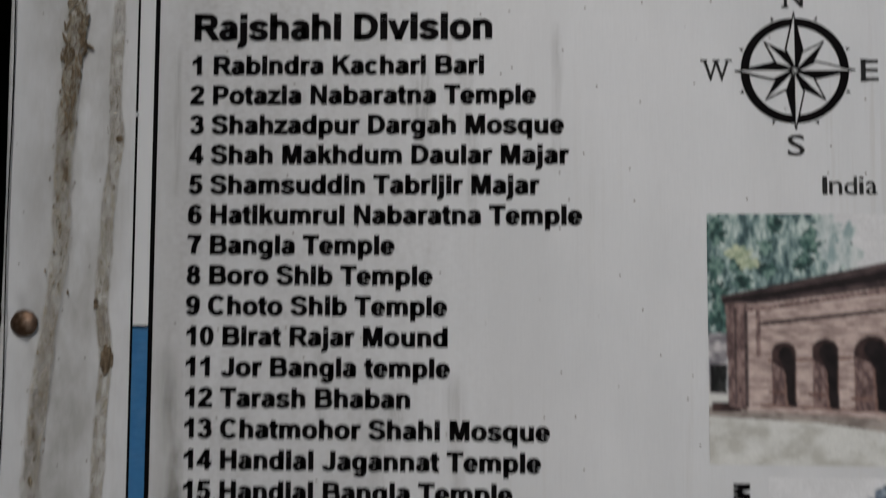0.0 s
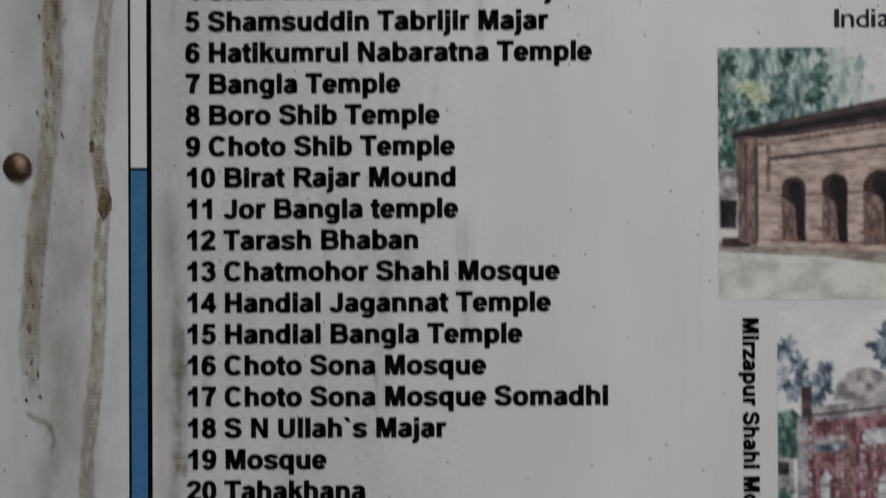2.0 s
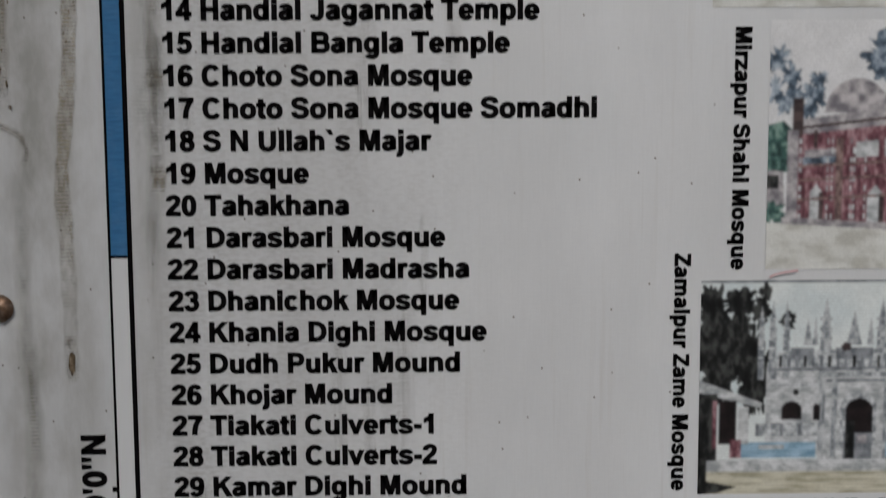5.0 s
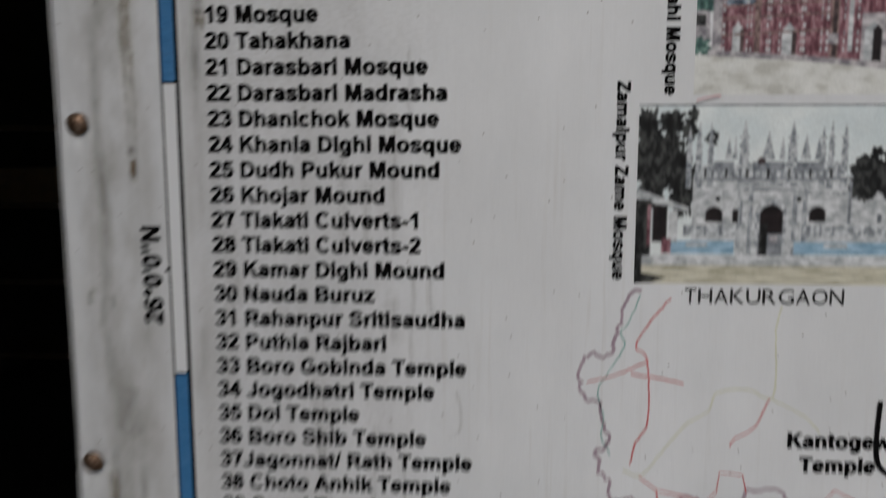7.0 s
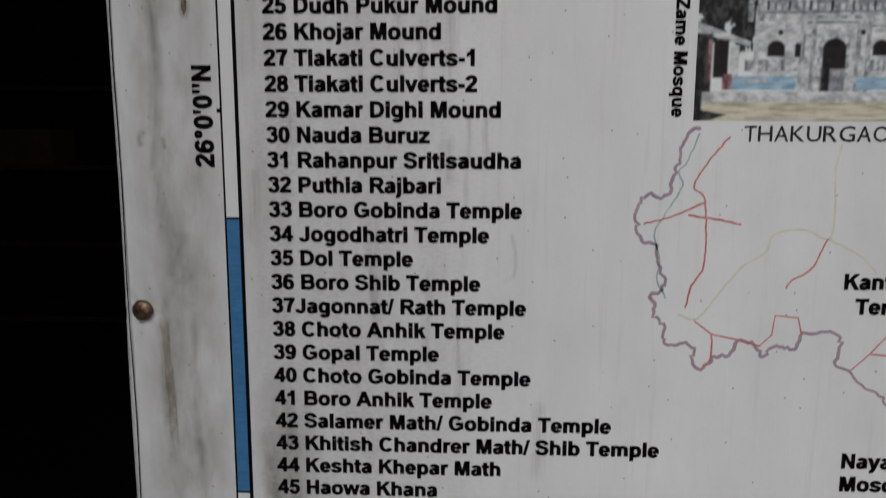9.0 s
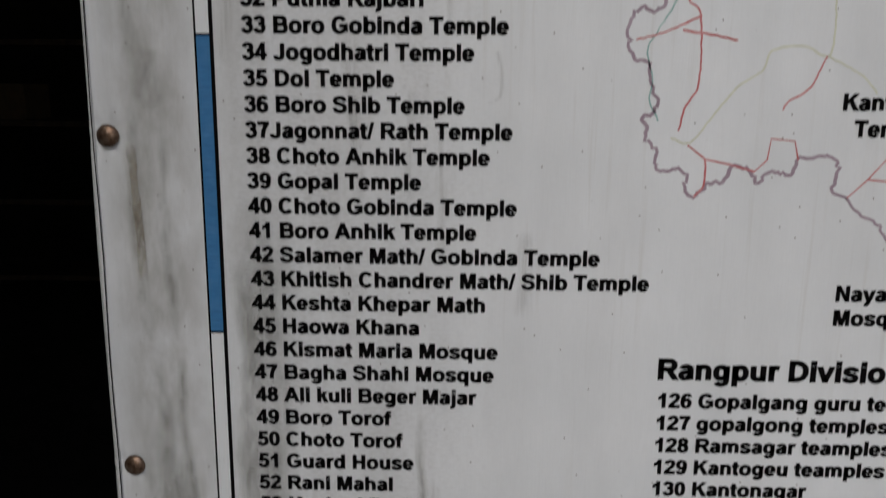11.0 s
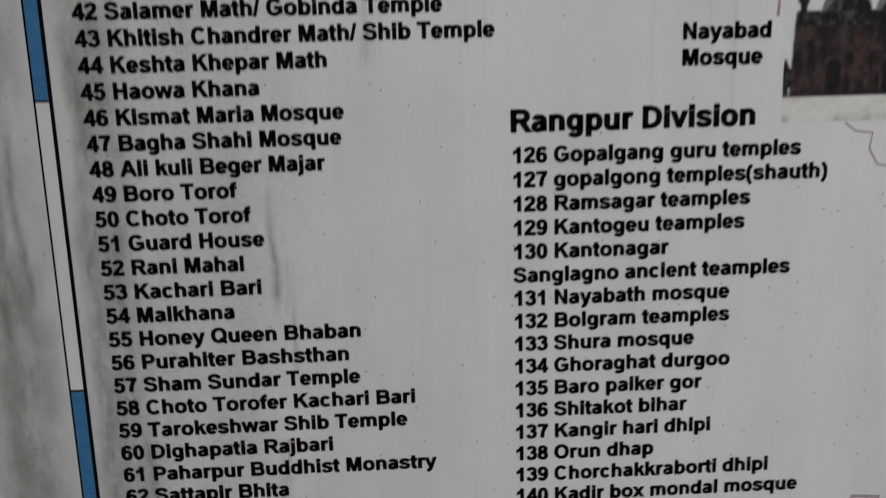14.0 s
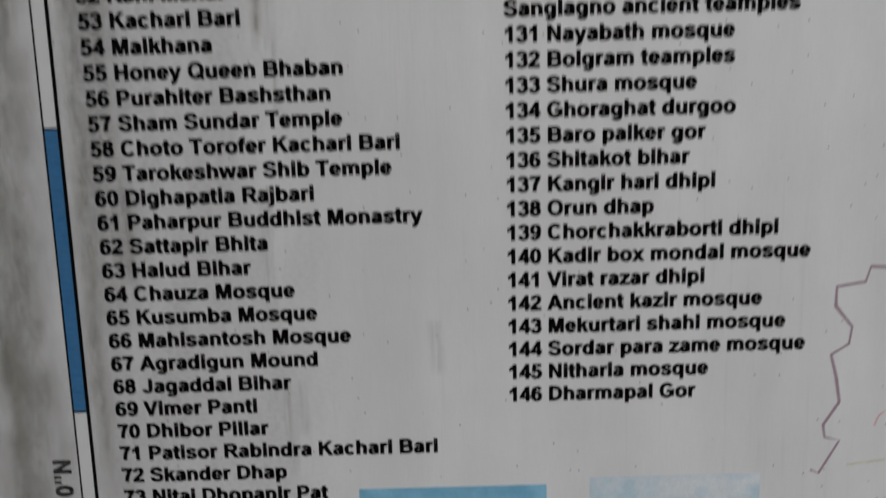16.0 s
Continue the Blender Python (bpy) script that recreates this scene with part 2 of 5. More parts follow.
def box(x0, x1, y0, y1, z0, z1, bevel=0.0):
    bm = bmesh.new()
    bmesh.ops.create_cube(bm, size=1.0)
    for v in bm.verts:
        v.co = Vector((x0 + (v.co.x + 0.5) * (x1 - x0), y0 + (v.co.y + 0.5) * (y1 - y0), z0 + (v.co.z + 0.5) * (z1 - z0)))
    if bevel:
        bmesh.ops.bevel(bm, geom=bm.edges[:], offset=bevel, segments=2, affect='EDGES')
    return bm


def flat(name, pts, mat, parent, y, label=""):
    """A printed patch: one outline of (x, z) on the face of the sheet."""
    vs = [(x, y, z) for x, z in pts]
    area = sum(pts[i - 1][0] * pts[i][1] - pts[i][0] * pts[i - 1][1] for i in range(len(pts)))
    order = range(len(vs)) if area > 0 else range(len(vs) - 1, -1, -1)
    return child(name, mesh_of(name, vs, [tuple(order)], mat), parent, label)


def quads(name, rects, mat, parent, y, label=""):
    vs, fs = [], []
    for x0, x1, z0, z1 in rects:
        n = len(vs)
        vs += [(x0, y, z0), (x1, y, z0), (x1, y, z1), (x0, y, z1)]
        fs.append((n, n + 1, n + 2, n + 3))
    return child(name, mesh_of(name, vs, fs, mat), parent, label)


def smooth_line(pts, step, wiggle=0.0, seed=0.0):
    """Points along a rounded polyline, with small wriggles."""
    out, n = [], len(pts)
    for i in range(n - 1):
        p0, p1, p2, p3 = (Vector(pts[max(0, min(n - 1, i + k))]) for k in (-1, 0, 1, 2))
        k = max(2, int((p2 - p1).length / step))
        for j in range(k):
            u = j / k
            q = 0.5 * ((2 * p1) + (p2 - p0) * u + (2 * p0 - 5 * p1 + 4 * p2 - p3) * u * u + (3 * p1 - p0 - 3 * p2 + p3) * u ** 3)
            out.append(q)
    out.append(Vector(pts[-1]))
    if wiggle:
        for q in out:
            w = noise.noise_vector(Vector((q.x * 420 + seed, q.y * 420, seed)))
            q.x, q.y = q.x + w.x * wiggle, q.y + w.y * wiggle
    return out


def ribbon(name, pts, width, mat, parent, y, label="", step=0.002, wiggle=0.0, straight=False, ragged=0.0):
    line = [Vector(p) for p in pts] if straight else smooth_line(pts, step, wiggle, len(pts) * 1.7)
    vs, fs, us = [], [], []
    for i, q in enumerate(line):
        d = line[min(i + 1, len(line) - 1)] - line[max(i - 1, 0)]
        nrm = Vector((-d.y, d.x)).normalized()
        w = width * (1 + ragged * (noise.noise(Vector((q.x * 70, q.y * 70, 3.3))) + 0.25 * noise.noise(Vector((q.x * 600, q.y * 600, 5.3))))) / 2
        for s in (1, -1):
            p = q + nrm * w * s
            vs.append((p.x, y, p.y))
            us.append(0.5 - 0.5 * s)
        if i:
            k = 2 * i
            fs.append((k - 2, k, k + 1, k - 1))
    me = mesh_of(name, vs, fs, mat)
    uv = me.uv_layers.new(name="UVMap")
    for lp in me.loops:
        uv.data[lp.index].uv = (us[lp.vertex_index], (lp.vertex_index // 2) / max(1, len(line) - 1))
    return child(name, me, parent, label)


# ---- lettering: a plain bold grotesque, drawn with a broad pen in thousandths of the letter height ----
ADVANCE = dict(zip("ABCDEFGHIJKLMNOPQRSTUVWXYZ", (722, 722, 722, 722, 667, 611, 778, 722, 278, 556, 722, 611, 833, 722, 778, 667, 778, 722, 667, 611, 722, 667, 944, 667, 667, 611)))
ADVANCE.update(zip("abcdefghijklmnopqrstuvwxyz", (556, 611, 556, 611, 556, 333, 611, 611, 278, 278, 556, 278, 889, 611, 611, 611, 611, 389, 556, 333, 611, 556, 778, 556, 556, 500)))
ADVANCE.update({c: 556 for c in "0123456789"})
ADVANCE.update({" ": 278, "/": 278, "-": 333, "(": 333, ")": 333, "`": 333, "'": 238, '"': 474, "\u00b0": 400})


class Pen:
    """Draws one letter out of bars, wedges, rings and bent strokes; across and down are half the stroke's thickness, spread is how far the ink ran."""
    def __init__(self, across, down, spread):
        self.h, self.v, self.spread, self.vs, self.fs = across, down, spread, [], []

    def poly(self, *pts):
        n = len(self.vs)
        area = sum(pts[i - 1][0] * pts[i][1] - pts[i][0] * pts[i - 1][1] for i in range(len(pts)))
        pts = [Vector(q) for q in (pts if area > 0 else pts[::-1])]
        for i, q in enumerate(pts):
            a, b = (q - pts[i - 1]).normalized(), (pts[(i + 1) % len(pts)] - q).normalized()
            na, nb = Vector((a.y, -a.x)), Vector((b.y, -b.x))
            out = (na + nb) / max(0.45, 1 + na.dot(nb)) * self.spread
            self.vs.append((q.x + out.x, q.y + out.y))
        self.fs.append(tuple(range(n, n + len(pts))))

    def bar(self, x0, x1, y0, y1):
        self.poly((x0, y0), (x1, y0), (x1, y1), (x0, y1))

    def stem(self, x, y0, y1):
        self.bar(x, x + 2 * self.h, y0, y1)

    def mirror(self, width, *pts):
        """A wedge and its mirror image."""
        self.poly(*pts)
        self.poly(*[(width - x, y) for x, y in pts])

    def stroke(self, pts, slim=1.0, closed=False):
        n, m = len(self.vs), len(pts)
        for i, (x, y) in enumerate(pts):
            a = pts[(i + 1) % m] if closed else pts[min(i + 1, m - 1)]
            b = pts[i - 1] if closed else pts[max(i - 1, 0)]
            dx, dy = a[0] - b[0], a[1] - b[1]
            d = math.hypot(dx, dy) or 1.0
            ox, oy = -dy / d * (self.h * slim + self.spread), dx / d * (self.v * slim + self.spread)
            self.vs += [(x + ox, y + oy), (x - ox, y - oy)]
        for i in range(m if closed else m - 1):
            k, j = n + 2 * i, n + 2 * ((i + 1) % m)
            self.fs.append((k, k + 1, j + 1, j))

    def arc(self, x0, x1, y0, y1, a0, a1, steps=20):
        """Centre line of a squarish oval that fills the given bounds."""
        rx, ry = (x1 - x0) / 2 - self.h, (y1 - y0) / 2 - self.v
        out = []
        for k in range(steps + 1):
            a = radians(a0 + (a1 - a0) * k / steps)
            c, s = math.cos(a), math.sin(a)
            out.append(((x0 + x1) / 2 + rx * math.copysign(abs(c) ** 0.88, c), (y0 + y1) / 2 + ry * math.copysign(abs(s) ** 0.88, s)))
        return out

    def ring(self, x0, x1, y0, y1, slim=1.0):
        self.stroke(self.arc(x0, x1, y0, y1, 0, 360, 28)[:-1], slim, True)

    def bend(self, *pts, slim=1.0):
        self.stroke([tuple(q) for q in smooth_line(pts, 45.0)], slim)

    def bowl(self, x0, x1, y0, y1):
        r = min((y1 - y0) * 1.15, (x1 - x0) * 1.5)
        self.stroke([(x0, y1 - self.v)] + self.arc(x1 - r, x1, y0, y1, 90, -90) + [(x0, y0 + self.v)])

    def arch(self, x0, x1):
        self.stroke(self.arc(x0, x1, 110, 531, 172, 0, 14) + [(x1 - self.h, 0)])


def draw_letter(ch, p):
    w = ADVANCE[ch]
    six = [(110, 225), (112, 400), (165, 590), (300, 661), (405, 632), (452, 548)]
    if ch == "A":
        p.mirror(722, (2, 0), (156, 0), (440, 716), (282, 716))
        p.bar(195, 527, 163, 284)
    elif ch == "B":
        p.stem(73, 0, 716), p.bowl(110, 645, 310, 716), p.bowl(110, 680, 0, 428)
    elif ch == "C":
        p.stroke(p.arc(46, 690, -12, 728, 36, 324, 28))
    elif ch == "D":
        p.stem(73, 0, 716), p.bowl(110, 680, 0, 716)
    elif ch in "EF":
        p.stem(73, 0, 716)
        p.bar(80, 612 if ch == "E" else 564, 594, 716)
        p.bar(80, 578 if ch == "E" else 525, 300, 420)
        if ch == "E":
            p.bar(80, 632, 0, 122)
    elif ch == "G":
        p.stroke(p.arc(46, 712, -12, 728, 34, 320, 28)), p.bar(400, 716, 262, 383), p.bar(572, 716, 80, 300)
    elif ch == "H":
        p.stem(73, 0, 716), p.stem(503, 0, 716), p.bar(80, 640, 297, 421)
    elif ch == "I":
        p.stem(68, 0, 716)
    elif ch == "J":
        p.stroke(p.arc(22, 486, -12, 430, 188, 360, 16) + [(486 - p.h, 716)])
    elif ch == "K":
        p.stem(73, 0, 716)
        p.poly((205, 225), (205, 400), (518, 716), (708, 716))
        p.poly((325, 350), (430, 470), (724, 0), (540, 0))
    elif ch == "L":
        p.stem(73, 0, 716), p.bar(80, 580, 0, 122)
    elif ch == "M":
        p.bar(71, 207, 0, 716), p.bar(626, 762, 0, 716)
        p.mirror(833, (75, 716), (285, 716), (482, 0), (350, 0))
    elif ch == "N":
        p.bar(73, 211, 0, 716), p.bar(511, 649, 0, 716), p.poly((75, 716), (218, 716), (647, 0), (504, 0))
    elif ch in "OQ":
        p.ring(43, 735, -12, 728)
        if ch == "Q":
            p.poly((420, 165), (500, 240), (745, 35), (680, -60))
    elif ch == "P":
        p.stem(73, 0, 716), p.bowl(110, 630, 258, 716)
    elif ch == "R":
        p.stem(73, 0, 716), p.bowl(110, 668, 296, 716), p.poly((330, 330), (495, 350), (732, 0), (560, 0))
    elif ch == "S":
        p.bend((102, 228), (150, 105), (335, 49), (500, 95), (556, 200), (505, 318), (335, 378), (165, 440), (114, 535), (172, 628), (335, 666), (500, 622), (550, 505))
    elif ch == "T":
        p.stem(306 - p.h, 0, 716), p.bar(20, 591, 594, 716)
    elif ch == "U":
        p.stroke([(72 + p.h, 716)] + p.arc(72, 650, -12, 520, 180, 360) + [(650 - p.h, 716)])
    elif ch == "V":
        p.mirror(667, (0, 716), (158, 716), (412, 0), (256, 0))
    elif ch == "W":
        p.mirror(944, (2, 716), (154, 716), (320, 0), (170, 0)), p.mirror(944, (182, 0), (320, 0), (543, 716), (400, 716))
    elif ch == "X":
        p.mirror(667, (0, 0), (178, 0), (648, 716), (472, 716))
    elif ch == "Y":
        p.stem(333 - p.h, 0, 310), p.mirror(667, (0, 716), (168, 716), (406, 300), (261, 280))
    elif ch == "Z":
        p.bar(42, 575, 594, 716), p.bar(20, 590, 0, 122), p.poly((20, 110), (195, 110), (575, 605), (395, 605))
    elif ch == "a":
        p.stroke(p.arc(48, 500, 170, 531, 166, 0, 16) + [(500 - p.h, 60), (512 - p.h, 0)])
        p.bend((435, 305), (290, 272), (140, 232), (103, 150), (150, 66), (230, 46), (335, 82), (432, 190), slim=0.94)
    elif ch == "b":
        p.stem(66, 0, 716), p.ring(78, 576, -12, 531)
    elif ch == "c":
        p.stroke(p.arc(38, 530, -12, 531, 34, 326, 24))
    elif ch == "d":
        p.stem(545 - 2 * p.h, 0, 716), p.ring(35, 533, -12, 531)
    elif ch == "e":
        p.stroke(p.arc(32, 524, -12, 531, -10, 0, 2)[:-1] + p.arc(32, 524, -12, 531, 0, 328, 26)), p.bar(110, 515, 210, 300)
    elif ch == "f":
        p.bend((149, 0), (149, 300), (149, 540), (178, 636), (250, 668), (345, 660)), p.bar(12, 318, 413, 519)
    elif ch == "g":
        p.ring(38, 536, 2, 531), p.stroke(p.arc(52, 544, -212, 190, 204, 360, 16) + [(544 - p.h, 519)])
    elif ch in "hnm":
        p.stem(66, 0, 716 if ch == "h" else 519)
        p.arch(66, 545 if ch != "m" else 514)
        if ch == "m":
            p.arch(376, 826)
    elif ch == "i":
        p.stem(68, 0, 519), p.bar(68, 68 + 2 * p.h, 584, 716)
    elif ch == "j":
        p.bend((68 + p.h, 519), (68 + p.h, 200), (68 + p.h, -50), (105, -135), (40, -152), (-22, -146)), p.bar(68, 68 + 2 * p.h, 584, 716)
    elif ch == "k":
        p.stem(66, 0, 716), p.poly((190, 155), (190, 320), (365, 519), (545, 519)), p.poly((265, 285), (372, 395), (564, 0), (400, 0))
    elif ch == "l":
        p.stem(70, 0, 716)
    elif ch == "o":
        p.ring(38, 574, -12, 531)
    elif ch == "p":
        p.stem(66, -198, 519), p.ring(78, 576, -12, 531)
    elif ch == "q":
        p.stem(545 - 2 * p.h, -198, 519), p.ring(35, 533, -12, 531)
    elif ch == "r":
        p.stem(66, 0, 519), p.bend((135, 230), (155, 385), (222, 458), (310, 468), (392, 446))
    elif ch == "s":
        p.bend((84, 168), (130, 76), (275, 46), (410, 76), (456, 148), (425, 215), (285, 262), (150, 312), (110, 376), (140, 440), (275, 474), (420, 446), (466, 368), slim=0.92)
    elif ch == "t":
        p.bend((152, 690), (152, 400), (152, 150), (176, 66), (240, 50), (320, 62)), p.bar(10, 312, 413, 519)
    elif ch == "u":
        p.stem(545 - 2 * p.h, 0, 519), p.stroke([(66 + p.h, 519)] + p.arc(66, 545, -12, 409, 180, 352, 14))
    elif ch == "v":
        p.mirror(556, (6, 519), (156, 519), (345, 0), (214, 0))
    elif ch == "w":
        p.mirror(778, (0, 519), (145, 519), (276, 0), (148, 0)), p.mirror(778, (155, 0), (278, 0), (450, 519), (328, 519))
    elif ch == "x":
        p.mirror(556, (2, 0), (170, 0), (545, 519), (384, 519))
    elif ch == "y":
        p.poly((6, 519), (158, 519), (348, 0), (214, 0)), p.poly((550, 519), (402, 519), (205, -60), (345, -60))
        p.bend((282, 10), (240, -95), (180, -148), (82, -144))
    elif ch == "z":
        p.bar(35, 474, 413, 519), p.bar(18, 488, 0, 108), p.poly((18, 98), (190, 98), (474, 424), (300, 424))
    elif ch == "0":
        p.ring(36, 520, -12, 719)
    elif ch == "1":
        p.bar(254, 396, 0, 719), p.poly((79, 410), (79, 540), (200, 600), (283, 719), (394, 719), (300, 530), (210, 460))
    elif ch == "2":
        p.bend((102, 505), (132, 604), (275, 661), (405, 628), (442, 520), (385, 395), (260, 275), (150, 160), (105, 60)), p.bar(25, 512, 0, 122)
    elif ch == "3":
        p.bend((94, 538), (148, 628), (270, 661), (395, 626), (428, 528), (380, 425), (230, 386))
        p.bend((230, 386), (400, 350), (452, 215), (400, 98), (270, 48), (140, 85), (84, 195))
    elif ch == "4":
        p.bar(318, 455, 0, 719), p.bar(22, 538, 145, 264), p.poly((22, 235), (165, 235), (455, 719), (322, 719))
    elif ch == "5":
        p.bend((80, 188), (140, 85), (270, 48), (402, 105), (450, 238), (400, 372), (270, 416), (180, 388), (118, 330))
        p.poly((66, 322), (195, 345), (245, 716), (120, 716)), p.bar(125, 486, 594, 716)
    elif ch == "6":
        p.ring(36, 520, -12, 468), p.bend(*six)
    elif ch == "7":
        p.bar(40, 522, 594, 716), p.bend((462, 640), (370, 505), (285, 300), (245, 0))
    elif ch == "8":
        p.ring(58, 498, 340, 719), p.ring(36, 520, -12, 425)
    elif ch == "9":
        p.ring(36, 520, 239, 719), p.bend(*[(556 - x, 707 - y) for x, y in six])
    elif ch in "()":
        arc = [(262, 716), (135, 510), (102, 260), (135, 10), (262, -212)]
        p.bend(*[(x if ch == "(" else w - x, y) for x, y in arc], slim=0.9)
    elif ch == "/":
        p.poly((-4, -12), (98, -12), (282, 728), (180, 728))
    elif ch == "-":
        p.bar(48, 286, 190, 324)
    elif ch == "`":
        p.poly((30, 726), (175, 726), (245, 580), (150, 580))
    elif ch == "\u00b0":
        p.ring(40, 360, 415, 728, 0.7)
    elif ch in "'\"":
        for x in (58, 292)[:len(ch) if ch == "'" else 2]:
            p.poly((x, 716), (x + 122, 716), (x + 96, 455), (x + 26, 455))


def draw_alphabet(across, down, spread):
    out = {}
    for ch in ADVANCE:
        if ch != " ":
            p = Pen(across, down, spread)
            draw_letter(ch, p)
            out[ch] = (np.array(p.vs) / 1000, p.fs)
    return out


def thin_alphabet(weight):
    """The built-in font's letters, set at the same widths."""
    made = {}
    for ch in "ADEGHIKNORSTUWadin":
        c = bpy.data.curves.new("glyph", 'FONT')
        c.body, c.resolution_u, c.offset = ch, 3, weight
        made[ch] = new("glyph", c)
    dg = bpy.context.evaluated_depsgraph_get()
    dg.update()
    out = {}
    for ch, ob in made.items():
        me = ob.evaluated_get(dg).to_mesh()
        vs = np.array([v.co[:2] for v in me.vertices])
        fs = [tuple(p.vertices) for p in me.polygons]
        ob.evaluated_get(dg).to_mesh_clear()
        lo, hi = vs.min(0), vs.max(0)
        vs[:, 0] = 0.04 + (vs[:, 0] - lo[0]) / (hi[0] - lo[0]) * (ADVANCE[ch] / 1000 - 0.08)
        vs[:, 1] = (vs[:, 1] - lo[1]) / (hi[1] - lo[1]) * (0.535 if ch in "an" else 0.722)
        out[ch] = (vs, fs)
    for ob in made.values():
        c = ob.data
        bpy.data.objects.remove(ob)
        bpy.data.curves.remove(c)
    return out


BOLD, PLAIN = draw_alphabet(74, 62, 26), thin_alphabet(0.006)


def lettering(text, x, z, em, parent, turn=0.0, glyphs=None, mat=None, width=None, name="text_line", y=-0.00022):
    """Words as one mesh; x, z is where the baseline starts, turn is in degrees, anticlockwise."""
    glyphs = glyphs or BOLD
    vs, fs, pen = [], [], 0.0
    full = sum(ADVANCE[c] for c in text) / 1000 * em
    fx = width / full if width else 1.0
    ca, sa = math.cos(radians(turn)), math.sin(radians(turn))
    for ch in text:
        if ch in glyphs:
            g, gf = glyphs[ch]
            n = len(vs)
            for gx, gy in g:
                a, b = (pen + gx) * em * fx, gy * em
                vs.append((x + a * ca - b * sa, y, z + a * sa + b * ca))
            fs += [tuple(i + n for i in f) for f in gf]
        pen += ADVANCE[ch] / 1000
    return child(name, mesh_of(name, vs, fs, mat or M_BLACK), parent)


# ---- the added hall: floor, walls with shade in their colour, ceiling, open at the front ----
def structure(name, bm, mat, label):
    me = bpy.data.meshes.new(name)
    bm.to_mesh(me)
    bm.free()
    me.materials.append(mat)
    return tagged(new(name, me), label, name.split("_")[0], kind="structure")


structure("ground", box(-400, 400, -400, 400, -0.4, -0.12), M_GROUND, "bare trodden earth in front of the open hall")
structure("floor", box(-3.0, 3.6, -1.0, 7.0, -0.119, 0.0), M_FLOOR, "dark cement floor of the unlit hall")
structure("wall_back", box(-3.0, 3.6, 7.0, 7.2, -0.119, 4.4), M_DARKWALL, "plaster back wall with its deep shade put into the colour")
structure("wall_left", box(-3.2, -3.0, -1.0, 7.2, -0.119, 4.4), M_DARKWALL, "plaster side wall with the hall's shade put into the colour")
structure("wall_right", box(3.6, 3.8, -1.0, 7.2, -0.119, 4.4), M_DARKWALL, "plaster side wall with the hall's shade put into the colour")
# Front walls and lintel are added out of view; the left jamb dims the board's left.
structure("wall_front_left", box(-3.2, -0.17, -1.2, -1.004, -0.119, 4.4), M_DARKWALL, "added unseen front wall that limits the daylight from the side")
structure("wall_front_right", box(2.9, 3.8, -1.2, -1.004, -0.119, 4.4), M_DARKWALL, "added unseen front wall that limits the daylight from the side")
structure("wall_front_lintel", box(-0.165, 2.895, -1.2, -1.004, 3.5, 4.4), M_DARKWALL, "added unseen band that limits the daylight from above")
structure("ceiling", box(-3.2, 3.8, -1.2, 7.2, 4.404, 4.6), M_DARKWALL, "added ceiling slab, coloured near-black to keep the hall unlit")

# ---- the notice board ----
X0, X1, Z0, Z1 = -0.0695, 1.15, 0.62, 1.98
board = tagged(new("map_board"), "white printed vinyl map board nailed onto a wooden frame", "notice board")
NAILS = [(-0.0585, 1.809), (-0.0590, 1.656), (-0.0580, 1.508), (-0.0598, 1.3545), (-0.0585, 1.2015), (-0.0585, 1.0485), (-0.0585, 0.896), (-0.0585, 0.744)]


def sheet_mesh():
    """Vinyl stretched over the frame: flat face, slack near the edge, pinched at the nails, rolled round the side."""
    prof = []
    r = 0.0042
    for y in (0.030, 0.020, 0.010):
        prof.append((X0, y, 0.0))
    for k in range(7):
        a = radians(90 * k / 6)
        prof.append((X0 + r - r * math.cos(a), r - r * math.sin(a), math.sin(a)))
    x = X0 + r
    while x < -0.030:
        x += 0.0012
        prof.append((x, 0.0, 1.0))
    for x in (-0.02, 0.0, 0.05, 0.1, 0.2, 0.35, 0.5, 0.8, X1):
        prof.append((x, 0.0, 1.0))
    zs = np.linspace(Z0, Z1, 600)
    vs, fs, n = [], [], len(prof)
    for z in zs:
        for x, y, k in prof:
            slack = max(0.0, min(1.0, (-0.034 - x) / 0.012)) * k
            lift = 0.0
            if slack:
                near = min(abs(z - nz) for _, nz in NAILS)
                lift = 0.6 * slack * (0.0011 * (1 - math.exp(-(near / 0.03) ** 2)) + 0.0010 * noise.noise(Vector((x * 40, 0.5, z * 26))) + 0.0004 * noise.noise(Vector((x * 150, 2.5, z * 70))))
                for nx, nz in NAILS:
                    d2 = ((x - nx) ** 2 + (z - nz) ** 2) / 0.007 ** 2
                    if d2 < 9:
                        lift -= 0.0012 * math.exp(-d2)
                        a = math.atan2(z - nz, x - nx)
                        lift += 0.00035 * math.cos(7 * a + nz * 50) * math.exp(-(math.sqrt(d2) - 1.1) ** 2 * 2)
            dx = 0.0008 * noise.noise(Vector((0.3, 0.1, z * 9))) * (1.0 if x < -0.06 else 0.0)
            vs.append((x + dx, y - lift, z))
    for j in range(len(zs) - 1):
        for i in range(n - 1):
            k = j * n + i
            fs.append((k, k + 1, k + n + 1, k + n))
    me = mesh_of("vinyl_sheet", vs, fs, M_SHEET)
    for p in me.polygons:
        p.use_smooth = True
    return me


